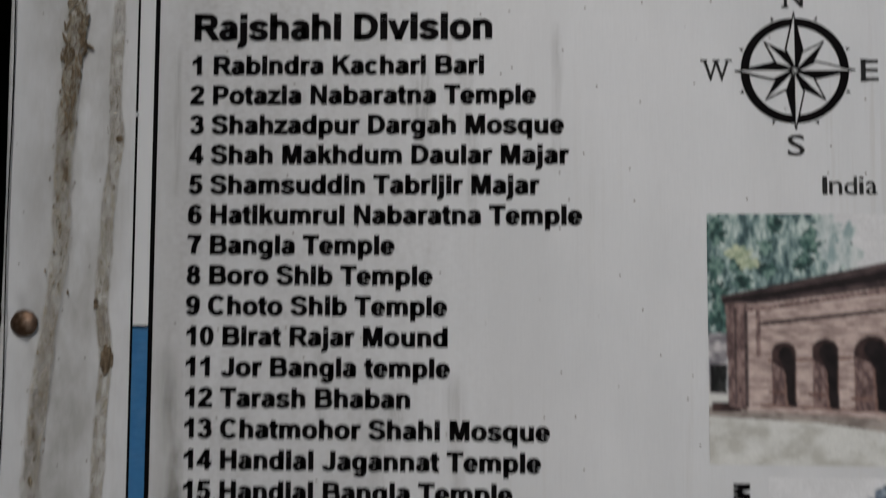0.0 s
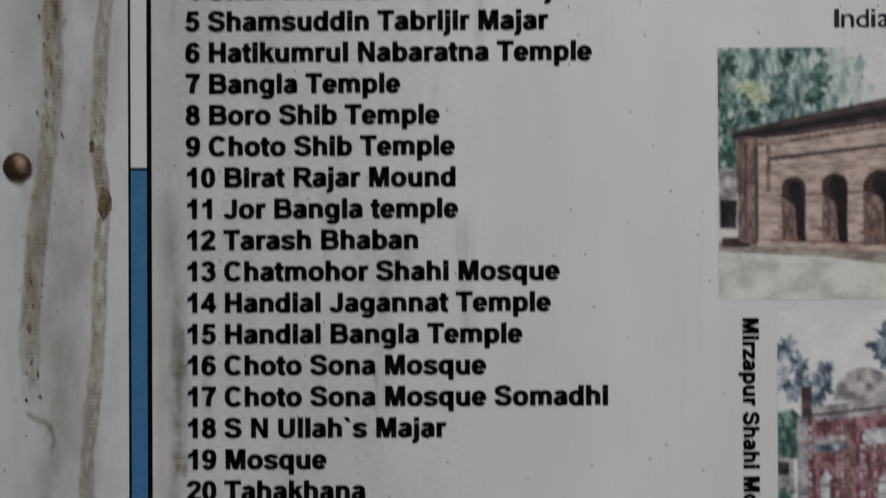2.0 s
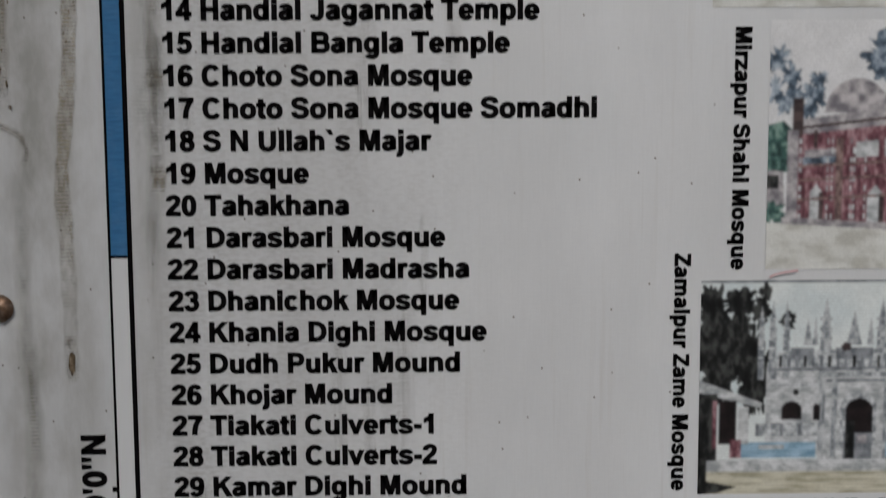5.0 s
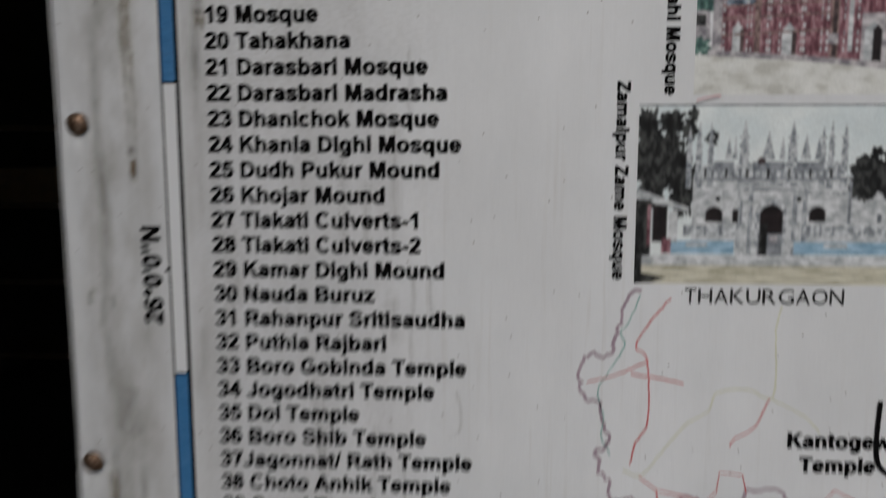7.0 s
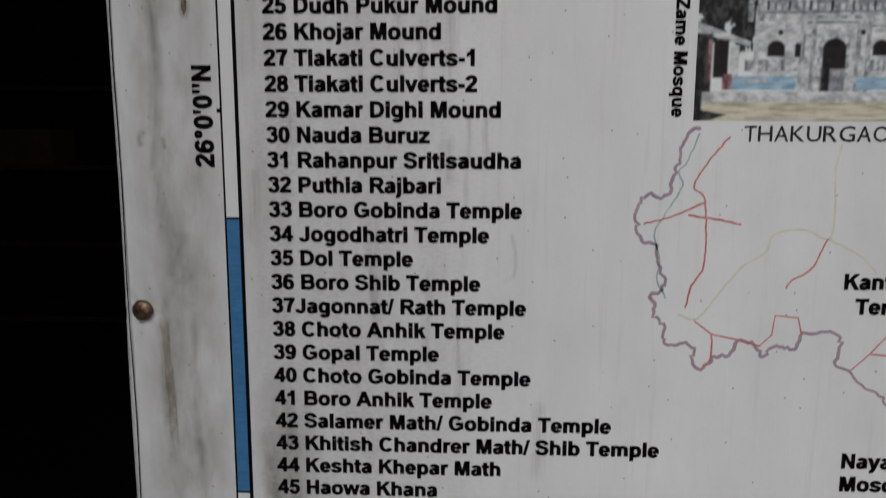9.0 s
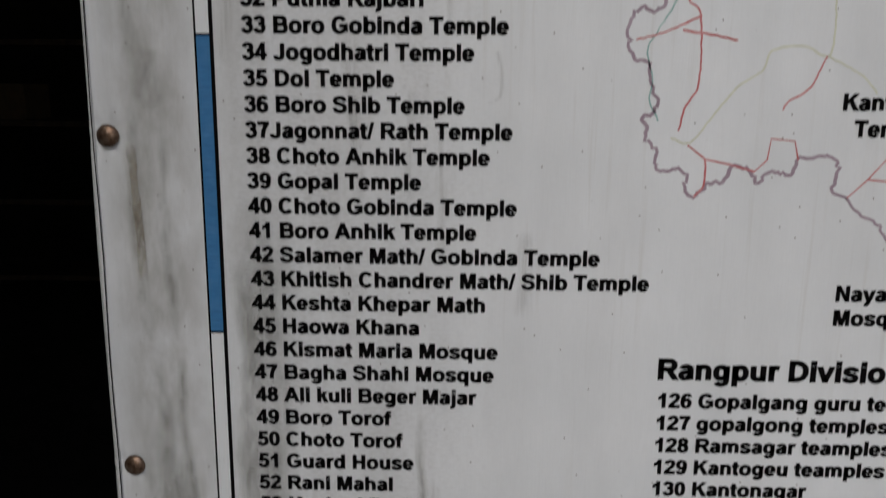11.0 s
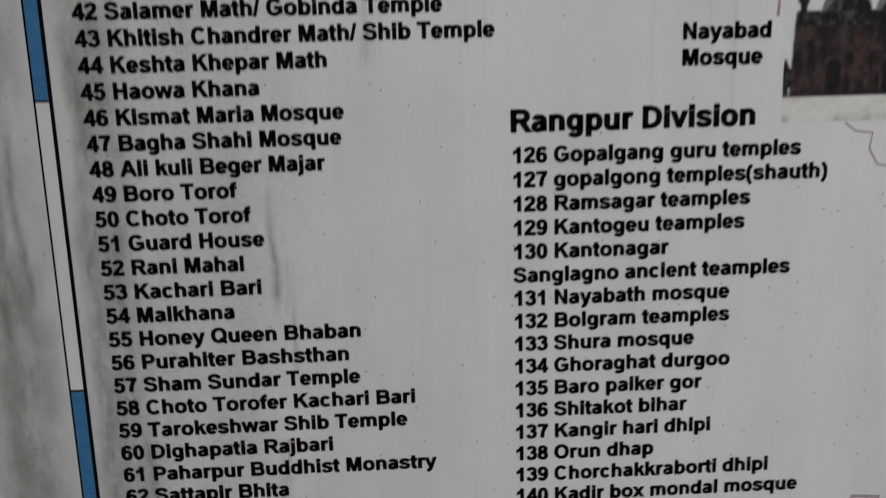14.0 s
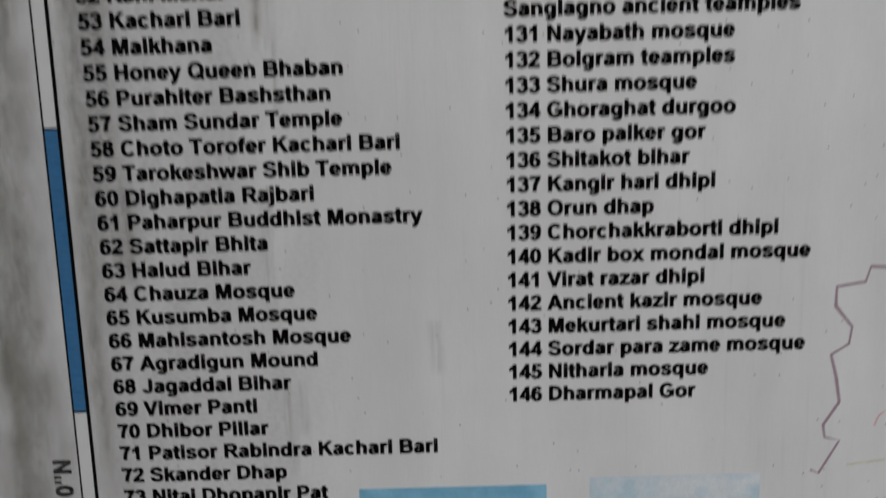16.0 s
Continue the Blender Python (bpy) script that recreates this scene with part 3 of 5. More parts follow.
child("vinyl_sheet", sheet_mesh(), board, "white vinyl sheet with grime and glue marks")
part("backing_panel", box(X0 + 0.004, X1 - 0.004, 0.012, 0.024, Z0, Z1), M_PLY, board, "plywood backing panel")
for x0, x1, z0, z1 in ((X0 + 0.003, X0 + 0.048, Z0, Z1), (X1 - 0.045, X1, Z0, Z1), (X0 + 0.049, X1 - 0.046, Z0, Z0 + 0.045), (X0 + 0.049, X1 - 0.046, Z1 - 0.045, Z1)):
    part("frame_bar", box(x0, x1, 0.0245, 0.055, z0, z1, 0.003), M_WOOD, board, "dark wooden frame bar")
for x in (0.12, 0.92):
    part("post", box(x, x + 0.07, 0.056, 0.126, 0.0, 1.9, 0.004), M_WOOD, board, "dark wooden post")


def nail_mesh():
    bm = bmesh.new()
    bmesh.ops.create_uvsphere(bm, u_segments=24, v_segments=12, radius=0.0049)
    bmesh.ops.delete(bm, geom=[v for v in bm.verts if v.co.z < -0.0012], context='VERTS')
    for v in bm.verts:
        w = 1 + 0.05 * noise.noise(v.co * 500)
        v.co = Vector((v.co.x * w, -max(0.0, v.co.z) * 0.52 - 0.0004, v.co.y * w))
    bmesh.ops.recalc_face_normals(bm, faces=bm.faces[:])
    for f in bm.faces:
        f.smooth = True
    me = bpy.data.meshes.new("nail")
    bm.to_mesh(me)
    bm.free()
    me.materials.append(M_NAIL)
    return me


NAIL = nail_mesh()
for i, (x, z) in enumerate(NAILS):
    ob = child("nail", NAIL, board, "domed rusty brown nail head")
    ob.matrix_basis = pose(x, -0.0002, z, 0, 47 * i, 0)

# printed neat line with alternating blue and white divisions
P = -0.00020
ribbon("trim_line", [(-0.0657 + 0.0003 * math.sin(k * 1.3), Z0 + (Z1 - Z0) * k / 60) for k in range(61)], 0.0005, M_BLACK, board, -0.0016, straight=True)
STEPS = [1.784, 1.655, 1.5255, 1.397, 1.267, 1.138, 1.008, 0.879]
for k in range(len(STEPS) - 1):
    quads("border_division", [(-0.0198, -0.0135, STEPS[k + 1], STEPS[k])], M_BLUE if k % 2 else M_WHITE, board, -0.00012)
    quads("division_mark", [(-0.0198, -0.0135, STEPS[k] - 0.0005, STEPS[k] + 0.0005)], M_BLACK, board, -0.00018)
quads("border_line", [(-0.0204, -0.0195, 0.80, 1.90)], M_BLACK, board, P)
quads("border_line", [(-0.0139, -0.0122, 0.80, 1.90)], M_BLACK, board, P)
quads("tick_mark", [(-0.0219, -0.0204, 1.4432, 1.4450)], M_BLACK, board, P)
lettering("26\u00b00'0\"N", -0.0240, 1.4195, 0.0112, board, 90, width=0.0445, name="degree_label")
lettering("0\"N", -0.0240, 0.9660, 0.0112, board, 90, width=0.0190, name="degree_label")

# the site list
LEFT = """Rabindra Kachari Bari|Potazia Nabaratna Temple|Shahzadpur Dargah Mosque|Shah Makhdum Daular Majar|Shamsuddin Tabrijir Majar|Hatikumrul Nabaratna Temple|Bangla Temple|Boro Shib Temple|Choto Shib Temple|Birat Rajar Mound|Jor Bangla temple|Tarash Bhaban|Chatmohor Shahi Mosque|Handial Jagannat Temple|Handial Bangla Temple|Choto Sona Mosque|Choto Sona Mosque Somadhi|S N Ullah`s Majar|Mosque|Tahakhana|Darasbari Mosque|Darasbari Madrasha|Dhanichok Mosque|Khania Dighi Mosque|Dudh Pukur Mound|Khojar Mound|Tiakati Culverts-1|Tiakati Culverts-2|Kamar Dighi Mound|Nauda Buruz|Rahanpur Sritisaudha|Puthia Rajbari|Boro Gobinda Temple|Jogodhatri Temple|Dol Temple|Boro Shib Temple|Jagonnat/ Rath Temple|Choto Anhik Temple|Gopal Temple|Choto Gobinda Temple|Boro Anhik Temple|Salamer Math/ Gobinda Temple|Khitish Chandrer Math/ Shib Temple|Keshta Khepar Math|Haowa Khana|Kismat Maria Mosque|Bagha Shahi Mosque|Ali kuli Beger Majar|Boro Torof|Choto Torof|Guard House|Rani Mahal|Kachari Bari|Malkhana|Honey Queen Bhaban|Purahiter Bashsthan|Sham Sundar Temple|Choto Torofer Kachari Bari|Tarokeshwar Shib Temple|Dighapatia Rajbari|Paharpur Buddhist Monastry|Sattapir Bhita|Halud Bihar|Chauza Mosque|Kusumba Mosque|Mahisantosh Mosque|Agradigun Mound|Jagaddal Bihar|Vimer Panti|Dhibor Pillar|Patisor Rabindra Kachari Bari|Skander Dhap|Nitai Dhopanir Pat""".split("|")
RIGHT = """126 Gopalgang guru temples|127 gopalgong temples(shauth)|128 Ramsagar teamples|129 Kantogeu teamples|130 Kantonagar|Sanglagno ancient teamples|131 Nayabath mosque|132 Bolgram teamples|133 Shura mosque|134 Ghoraghat durgoo|135 Baro paiker gor|136 Shitakot bihar|137 Kangir hari dhipi|138 Orun dhap|139 Chorchakkraborti dhipi|140 Kadir box mondal mosque|141 Virat razar dhipi|142 Ancient kazir mosque|143 Mekurtari shahi mosque|144 Sordar para zame mosque|145 Nitharia mosque|146 Dharmapal Gor""".split("|")
EM = 0.00945
for k, words in enumerate(LEFT):
    gap = "" if k == 36 else " "
    line_text = str(k + 1) + gap + words
    stretch = 1.017 if k > 51 else 1.0
    lettering(line_text, -0.0004, 1.75 - 0.0109 * k - 0.36 * EM, EM, board, width=stretch * EM * sum(ADVANCE[c] for c in line_text) / 1000)
for k, words in enumerate(RIGHT):
    lettering(words, 0.1822, 1.2380 - 0.01081 * k - 0.36 * EM, EM, board)
lettering("Rajshahi Division", 0.0, 1.7640 - 0.0046, 0.01318, board, name="heading")
lettering("Rangpur Division", 0.1812, 1.2528 - 0.0047, 0.01325, board, name="heading")
lettering("India", 0.2252, 1.7060 - 0.0031, 0.0089, board, glyphs=PLAIN, mat=M_GREYINK, width=0.0197, name="map_label")
lettering("THAKURGAON", 0.2043, 1.4350 - 0.0033, 0.0092, board, glyphs=PLAIN, mat=M_GREYINK, width=0.0675, name="map_label")
lettering("Kantogew", 0.2510, 1.3715 - 0.0034, 0.0094, board, name="map_label", width=0.0445)
lettering("Temple", 0.2570, 1.3605 - 0.0034, 0.0094, board, name="map_label", width=0.0325)
lettering("Nayabad", 0.2565, 1.2890 - 0.0034, 0.0095, board, name="map_label")
lettering("Mosque", 0.2565, 1.2780 - 0.0034, 0.0095, board, name="map_label")
lettering("Mirzapur Shahi Mosque", 0.1932, 1.6025, 0.0074, board, -90, width=0.0828, name="photo_caption")
lettering("Zamalpur Zame Mosque", 0.1738, 1.5255, 0.0074, board, -90, width=0.0838, name="photo_caption")


# compass rose
def compass(cx, cz):
    ring = bmesh.new()
    bmesh.ops.create_circle(ring, segments=72, radius=0.0190)
    outer = ring.edges[:]
    res = bmesh.ops.extrude_edge_only(ring, edges=outer)
    for v in [g for g in res["geom"] if isinstance(g, bmesh.types.BMVert)]:
        v.co *= 0.0160 / 0.0190
    for v in ring.verts:
        v.co = Vector((cx + v.co.x, P, cz + v.co.y))
    bmesh.ops.recalc_face_normals(ring, faces=ring.faces[:])
    rose = part("compass_rose", ring, M_BLACK, board, "printed black compass ring and eight-pointed star")

    def at(r, deg):
        return (cx + r * math.sin(radians(deg)), cz + r * math.cos(radians(deg)))
    for k in range(8):
        big = k % 2 == 0
        d, tip, waist = 45 * k, 0.0212 if big else 0.0149, 0.0082
        y = -0.00032 if big else -0.00026
        flat("dark_point", [at(0, 0), at(tip, d), at(waist if big else 0.0072, d + 22.5)], M_BLACK, rose, y)
        flat("pale_point", [at(0, 0), at(waist if big else 0.0072, d - 22.5), at(tip, d)], M_WHITE, rose, y + 0.00002)
        ribbon("point_outline", [at(0.001, d), at(waist if big else 0.0072, d - 22.5), at(tip, d)], 0.0006, M_BLACK, rose, y - 0.00003, straight=True)
        a = 45 * k + 22.5
        flat("ring_tooth", [at(0.0196, a - 2), at(0.0196, a + 2), at(0.0212, a)], M_BLACK, rose, P)
    for ch, dx, dz in (("N", 0.0, 0.0268), ("E", 0.0262, 0.0), ("S", 0.0, -0.0268), ("W", -0.0276, 0.0)):
        em = 0.0104
        w = ADVANCE[ch] / 1000 * em
        ob = lettering(ch, cx + dx - w / 2, cz + dz - 0.36 * em, em, rose, glyphs=PLAIN, mat=M_GREYINK, name="compass_letter")
        bars = {"N": [(-0.4, 0.36), (0.4, 0.36), (-0.4, -0.36)], "W": [(-0.44, 0.36), (0.44, 0.36), (0.0, 0.36)], "E": [(-0.3, 0.36), (-0.3, -0.36)], "S": []}[ch]
        if bars:
            quads("serif", [(cx + dx + a * w - 0.0013, cx + dx + a * w + 0.0013, cz + dz + b * em - 0.0003, cz + dz + b * em + 0.0003) for a, b in bars], M_GREYINK, rose, -0.00023)


compass(0.2167, 1.7472)


# ---- printed photographs: drawn as soft colour grids on flat prints ----
def seen(r, g, b):
    """Ink reflectance for a tone as it looks beside the white vinyl."""
    mid = (r + g + b) / 3
    lin = [((c + 0.14 * (mid - c)) / 255 + 0.055) / 1.055 for c in (r, g, b)]
    return tuple(min(0.82, 0.755 * (c ** 2.4 / 0.40) ** 1.17) for c in lin)


def mat_print():
    m, t, b = nodes_of("photo_print_ink", 0.55)
    b.inputs["Specular IOR Level"].default_value = 0.2
    a = t.nodes.new("ShaderNodeVertexColor")
    a.layer_name = "ink"
    grain = ramp(t, noise_of(t, place(t), 1900.0, 2.0), [(0.3, grey(0.92)), (0.6, grey(1.0))])
    t.links.new(mixed(t, 1.0, a.outputs["Color"], grain, 'MULTIPLY'), b.inputs["Base Color"])
    return m


M_PRINT = mat_print()
CELL = 0.00031


def value_noise(h, w, fx, fz, rs, octaves=4):
    """Smooth random field of h x w cells; fx, fz features per cell."""
    out, amp, total = np.zeros((h, w)), 1.0, 0.0
    for o in range(octaves):
        gx, gz = max(2, int(w * fx) + 2), max(2, int(h * fz) + 2)
        g = rs.rand(gz + 1, gx + 1)
        x, z = np.linspace(0, gx - 1e-6, w), np.linspace(0, gz - 1e-6, h)
        xi, zi = x.astype(int), z.astype(int)
        u, v = (x - xi)[None, :], (z - zi)[:, None]
        u, v = u * u * (3 - 2 * u), v * v * (3 - 2 * v)
        out += amp * ((g[zi][:, xi] * (1 - u) + g[zi][:, xi + 1] * u) * (1 - v) + (g[zi + 1][:, xi] * (1 - u) + g[zi + 1][:, xi + 1] * u) * v)
        total, amp, fx, fz = total + amp, amp * 0.6, min(0.8, fx * 2), min(0.8, fz * 2)
    return out / total


def softened(img, sigma):
    k = np.exp(-np.arange(-4, 5) ** 2 / (2 * sigma * sigma))
    k /= k.sum()
    for axis in (0, 1):
        pad = np.pad(img, [(4, 4) if a == axis else (0, 0) for a in range(3)], mode="edge")
        n = img.shape[axis]
        img = sum(k[q] * (pad[q:q + n] if axis == 0 else pad[:, q:q + n]) for q in range(9))
    return img


class Photo:
    """A printed photograph, drawn shape over shape in its own small units."""
    def __init__(self, x, z, unit, w, h, tone, label, blur=1.1, ruled=0.06):
        self.x, self.z, self.u, self.label, self.down, self.blur, self.ruled = x, z, unit, label, 0, blur, ruled
        self.nx, self.nz = int(w * unit / CELL), int(h * unit / CELL)
        self.rs = np.random.RandomState(int(x * 1e4) + int(z * 1e3))
        self.px, self.pz = np.meshgrid((np.arange(self.nx) + 0.5) * CELL / unit, (np.arange(self.nz) + 0.5) * CELL / unit)
        self.img = np.zeros((self.nz, self.nx, 3))
        self.fill(np.ones((self.nz, self.nx), bool), tone)

    def fill(self, mask, tone):
        stops, fx, fz = tone
        f = value_noise(self.nz, self.nx, fx, fz, self.rs)
        f = np.clip((f - 0.5) * 2.6 + 0.5, 0, 1) * (len(stops) - 1)
        k = np.minimum(f.astype(int), len(stops) - 2)
        u = (f - k)[..., None]
        c = np.array(stops)
        self.img[mask] = (c[k] * (1 - u) + c[k + 1] * u)[mask]

    def shape(self, name, pts, tone):
        pts = [(a, b + self.down) for a, b in pts]
        inside = np.zeros(self.px.shape, bool)
        for (x0, z0), (x1, z1) in zip(pts, pts[1:] + pts[:1]):
            if z0 != z1:
                cross = (z0 > self.pz) != (z1 > self.pz)
                inside ^= cross & (self.px < (x1 - x0) * (self.pz - z0) / (z1 - z0) + x0)
        self.fill(inside, tone)

    def rect(self, name, x0, y0, x1, y1, tone, slope=0.0):
        k = slope * (x1 - x0)
        self.shape(name, [(x0, y0), (x1, y0 + k), (x1, y1 + k), (x0, y1)], tone)

    def arch(self, name, x0, x1, top, bottom, tone, pointed=0.0, drop=0.0):
        c, r = (x0 + x1) / 2, (x1 - x0) / 2
        pts = [(x0, bottom)]
        for k in range(13):
            a = math.pi * (1 - k / 12)
            pts.append((c + r * math.cos(a), top + r * 0.9 - r * 0.9 * math.sin(a) - pointed * max(0, 1 - abs(math.cos(a)) * 2)))
        pts.append((x1, bottom + drop))
        self.shape(name, pts, tone)

    def clump(self, name, cx, cy, rx, ry, tone, seed, rough=0.45, n=60):
        pts = []
        for k in range(n):
            a = 2 * math.pi * k / n
            w = 1 + rough * 1.4 * noise.noise(Vector((math.cos(a) * 2.2 + seed, math.sin(a) * 2.2, seed * 3.1))) + rough * noise.noise(Vector((math.cos(a) * 7 + seed, math.sin(a) * 7, seed)))
            pts.append((cx + rx * w * math.cos(a), cy + ry * w * math.sin(a)))
        self.shape(name, pts, tone)

    def dome(self, name, cx, base, r, h, tone, tip=0.0):
        pts = [(cx + r, base), (cx - r, base)]
        for k in range(15):
            a = math.pi * (1 - k / 14)
            pts.append((cx + r * 1.04 * math.cos(a), base - h * math.sin(a) - tip * max(0.0, 1 - abs(math.cos(a)) * 7)))
        self.shape(name, pts, tone)

    def done(self):
        mottle = 0.94 + 0.12 * value_noise(self.nz, self.nx, 0.30, 0.30, self.rs, 2)
        broad = 0.955 + 0.09 * value_noise(self.nz, self.nx, 0.03, 0.03, self.rs, 2)
        img = softened(self.img, self.blur) * (mottle * broad)[..., None]
        img *= 1 - self.ruled * (0.5 + 0.5 * np.sin(np.arange(self.nz) * CELL / 0.00105 * 2 * math.pi))[:, None, None]
        gx, gz = np.meshgrid(self.x + np.arange(self.nx) * CELL, self.z - np.arange(self.nz) * CELL)
        vs = np.stack([gx, np.full(gx.shape, -0.00016), gz], -1).reshape(-1, 3)
        k = (np.arange(self.nz - 1)[:, None] * self.nx + np.arange(self.nx - 1)[None, :]).ravel()
        fs = np.stack([k, k + self.nx, k + self.nx + 1, k + 1], 1)
        me = mesh_of("photo_print", vs.tolist(), fs.tolist(), M_PRINT)
        ink = me.color_attributes.new("ink", 'FLOAT_COLOR', 'POINT')
        rgba = np.concatenate([np.clip(img, 0.004, 0.85), np.ones(img.shape[:2] + (1,))], -1)
        ink.data.foreach_set("color", rgba.reshape(-1).astype(np.float32))
        return child("photo_print", me, board, self.label)


def tone(fx, fz, *colours):
    return ([seen(*c) for c in colours], fx, fz)


M_PSKY = tone(0.02, 0.02, (166, 167, 169), (172, 173, 175))
M_PSKY3 = tone(0.02, 0.02, (160, 168, 170), (170, 175, 177))
M_PLEAF = tone(0.15, 0.06, (50, 70, 74), (84, 106, 107), (120, 138, 136), (154, 165, 162))
M_PLEAF2 = tone(0.16, 0.13, (32, 52, 52), (58, 88, 84), (104, 128, 120))
M_PYELL = tone(0.2, 0.16, (112, 128, 106), (160, 166, 142))
M_PHAZE = tone(0.15, 0.12, (46, 58, 70), (80, 94, 108), (134, 144, 154))
M_PBRICK = tone(0.07, 0.26, (122, 107, 103), (146, 130, 125), (160, 146, 141))
M_PBRICKD = tone(0.25, 0.10, (74, 59, 59), (102, 84, 82), (124, 106, 102))
M_PCORN = tone(0.06, 0.2, (44, 36, 38), (80, 67, 67))
M_PDARK = tone(0.08, 0.08, (20, 15, 17), (36, 28, 30))
M_PCROWN = tone(0.1, 0.1, (40, 29, 30), (66, 50, 48))
M_PSPIRE = tone(0.2, 0.12, (92, 98, 104), (128, 132, 136), (152, 155, 157))
M_PSLATE = tone(0.14, 0.1, (82, 87, 93), (118, 122, 127))
M_PREVEAL = tone(0.1, 0.2, (88, 66, 61), (124, 100, 92))
M_PGRND = tone(0.03, 0.05, (148, 148, 143), (163, 164, 161), (168, 169, 167))
M_PPLINTH = tone(0.06, 0.2, (104, 96, 92), (138, 131, 126))
M_PRED = tone(0.24, 0.08, (76, 44, 52), (106, 70, 78), (138, 110, 115))
M_PSTONE = tone(0.09, 0.10, (98, 96, 102), (128, 125, 128), (154, 151, 153))
M_PWHITE = tone(0.10, 0.16, (124, 128, 131), (147, 150, 152), (165, 167, 169))
M_PWHITE2 = tone(0.22, 0.2, (96, 101, 105), (134, 138, 142), (163, 166, 168))
M_PBLUEW = tone(0.06, 0.2, (92, 122, 142), (128, 152, 168))
M_PSAND = tone(0.03, 0.25, (128, 125, 108), (152, 149, 134), (162, 160, 147))
M_PTREE = tone(0.14, 0.07, (14, 14, 16), (29, 30, 31), (62, 64, 63))
M_PORANGE = tone(0.12, 0.2, (164, 124, 114), (182, 150, 140), (190, 172, 164))
M_PBLUESKY = tone(0.02, 0.02, (58, 90, 128), (78, 110, 146))
M_PTEALSKY = tone(0.02, 0.02, (88, 134, 158), (104, 148, 170))
M_PLIGHTBLUE = tone(0.03, 0.03, (140, 158, 168), (163, 169, 174))
M_PMIST = tone(0.12, 0.06, (118, 136, 138), (146, 156, 156), (162, 167, 167))
M_PCREAM = tone(0.2, 0.06, (146, 118, 108), (172, 152, 142), (186, 174, 166))
M_PBROWN = tone(0.10, 0.05, (24, 20, 21), (40, 33, 33), (60, 50, 49))
M_PDOME = tone(0.05, 0.10, (46, 44, 45), (74, 72, 72), (98, 97, 97))


def photo_arcade():
    p = Photo(0.1850, 1.6960, 8.98e-5, 790, 980, M_PSKY, "colour print of a brick arcade below trees", 1.0, 0.07)
    p.shape("tree_mass", [(0, 0), (440, 0), (480, 60), (560, 110), (590, 170), (560, 215), (400, 260), (200, 300), (90, 330), (80, 470), (0, 480)], M_PLEAF)
    for k, (a, b, c, d) in enumerate([(35, 70, 45, 60), (30, 215, 40, 50), (265, 40, 32, 36), (400, 110, 34, 60), (370, 195, 36, 40), (120, 195, 30, 35), (225, 130, 34, 30), (235, 225, 34, 26), (55, 400, 48, 75), (140, 270, 40, 28), (45, 310, 35, 40)]):
        p.clump("dark_foliage", a, b, c, d, M_PLEAF2, k + 1.3)
    for k, (a, b, c, d) in enumerate([(130, 150, 40, 26), (160, 195, 40, 24), (90, 160, 22, 16)]):
        p.clump("sunlit_foliage", a, b, c, d, M_PYELL, k + 9.7)
    p.clump("hazy_foliage", 520, 150, 70, 90, M_PMIST, 4.4, 0.5)
    p.clump("hazy_foliage", 470, 60, 50, 60, M_PMIST, 6.1, 0.5)
    p.rect("pale_gap", 5, 470, 72, 760, M_PSTONE)
    p.rect("shaded_yard", 8, 590, 72, 700, M_PTREE)
    p.shape("white_post", [(72, 590), (84, 600), (84, 690), (70, 690)], M_PWHITE)
    p.shape("ground_strip", [(0, 700), (800, 800), (800, 980), (0, 980)], M_PGRND)
    p.shape("plinth", [(0, 752), (70, 742), (800, 778), (800, 862), (420, 812), (0, 790)], M_PPLINTH)
    p.rect("low_wall", 15, 735, 125, 772, M_PCROWN)
    p.shape("corner_pier", [(70, 355), (160, 335), (160, 770), (78, 750)], M_PBRICKD)
    p.shape("front_wall", [(150, 340), (800, 240), (800, 800), (150, 768)], M_PBRICK)
    p.rect("wall_groove", 142, 360, 157, 755, M_PCORN)
    p.rect("wall_groove", 188, 380, 203, 560, M_PBRICKD)
    p.rect("wall_groove", 104, 370, 112, 745, M_PCORN)
    p.shape("cornice", [(52, 325), (250, 282), (690, 190), (800, 168), (800, 262), (690, 288), (250, 348), (60, 356)], M_PCORN)
    p.shape("cornice_shadow", [(56, 335), (250, 305), (690, 222), (800, 200), (800, 235), (690, 258), (250, 332), (58, 348)], M_PDARK)
    p.shape("cornice_band", [(150, 368), (250, 358), (800, 275), (800, 292), (250, 374), (150, 384)], M_PBRICKD)
    p.shape("string_course", [(196, 425), (800, 358), (800, 371), (196, 441)], M_PCORN)
    p.shape("impost_line", [(230, 570), (800, 550), (800, 558), (230, 580)], M_PREVEAL)
    p.shape("base_course", [(200, 742), (800, 765), (800, 774), (200, 752)], M_PREVEAL)
    for x0, x1, top, bot in ((246, 338, 501, 752), (399, 501, 488, 761), (560, 700, 475, 774), (762, 800, 465, 785)):
        w = x1 - x0
        p.arch("arch_reveal", x0, x1, top, bot - 5, M_PREVEAL)
        p.arch("arch_crown", x0, x1, top, top + 118, M_PCROWN)
        p.shape("reveal_light", [(x0 + 2, top + 80), (x0 + w * 0.50, top + 110), (x0 + w * 0.55, bot - 8), (x0 + 2, bot - 8)], M_PBRICKD)
        p.shape("arch_shadow", [(x0 + w * 0.62, bot - 10)] + [(x0 + w * f, top + g) for f, g in ((0.55, 130), (0.42, 90), (0.26, 60), (0.30, 34), (0.5, 14), (0.75, 22), (0.95, 70))] + [(x1 - 1, bot), (x0 + w * 0.8, bot)], M_PDARK)
        p.rect("impost_block", x0 - 16, bot - 62, x0 + w * 0.5, bot - 50, M_PREVEAL)
    p.done()


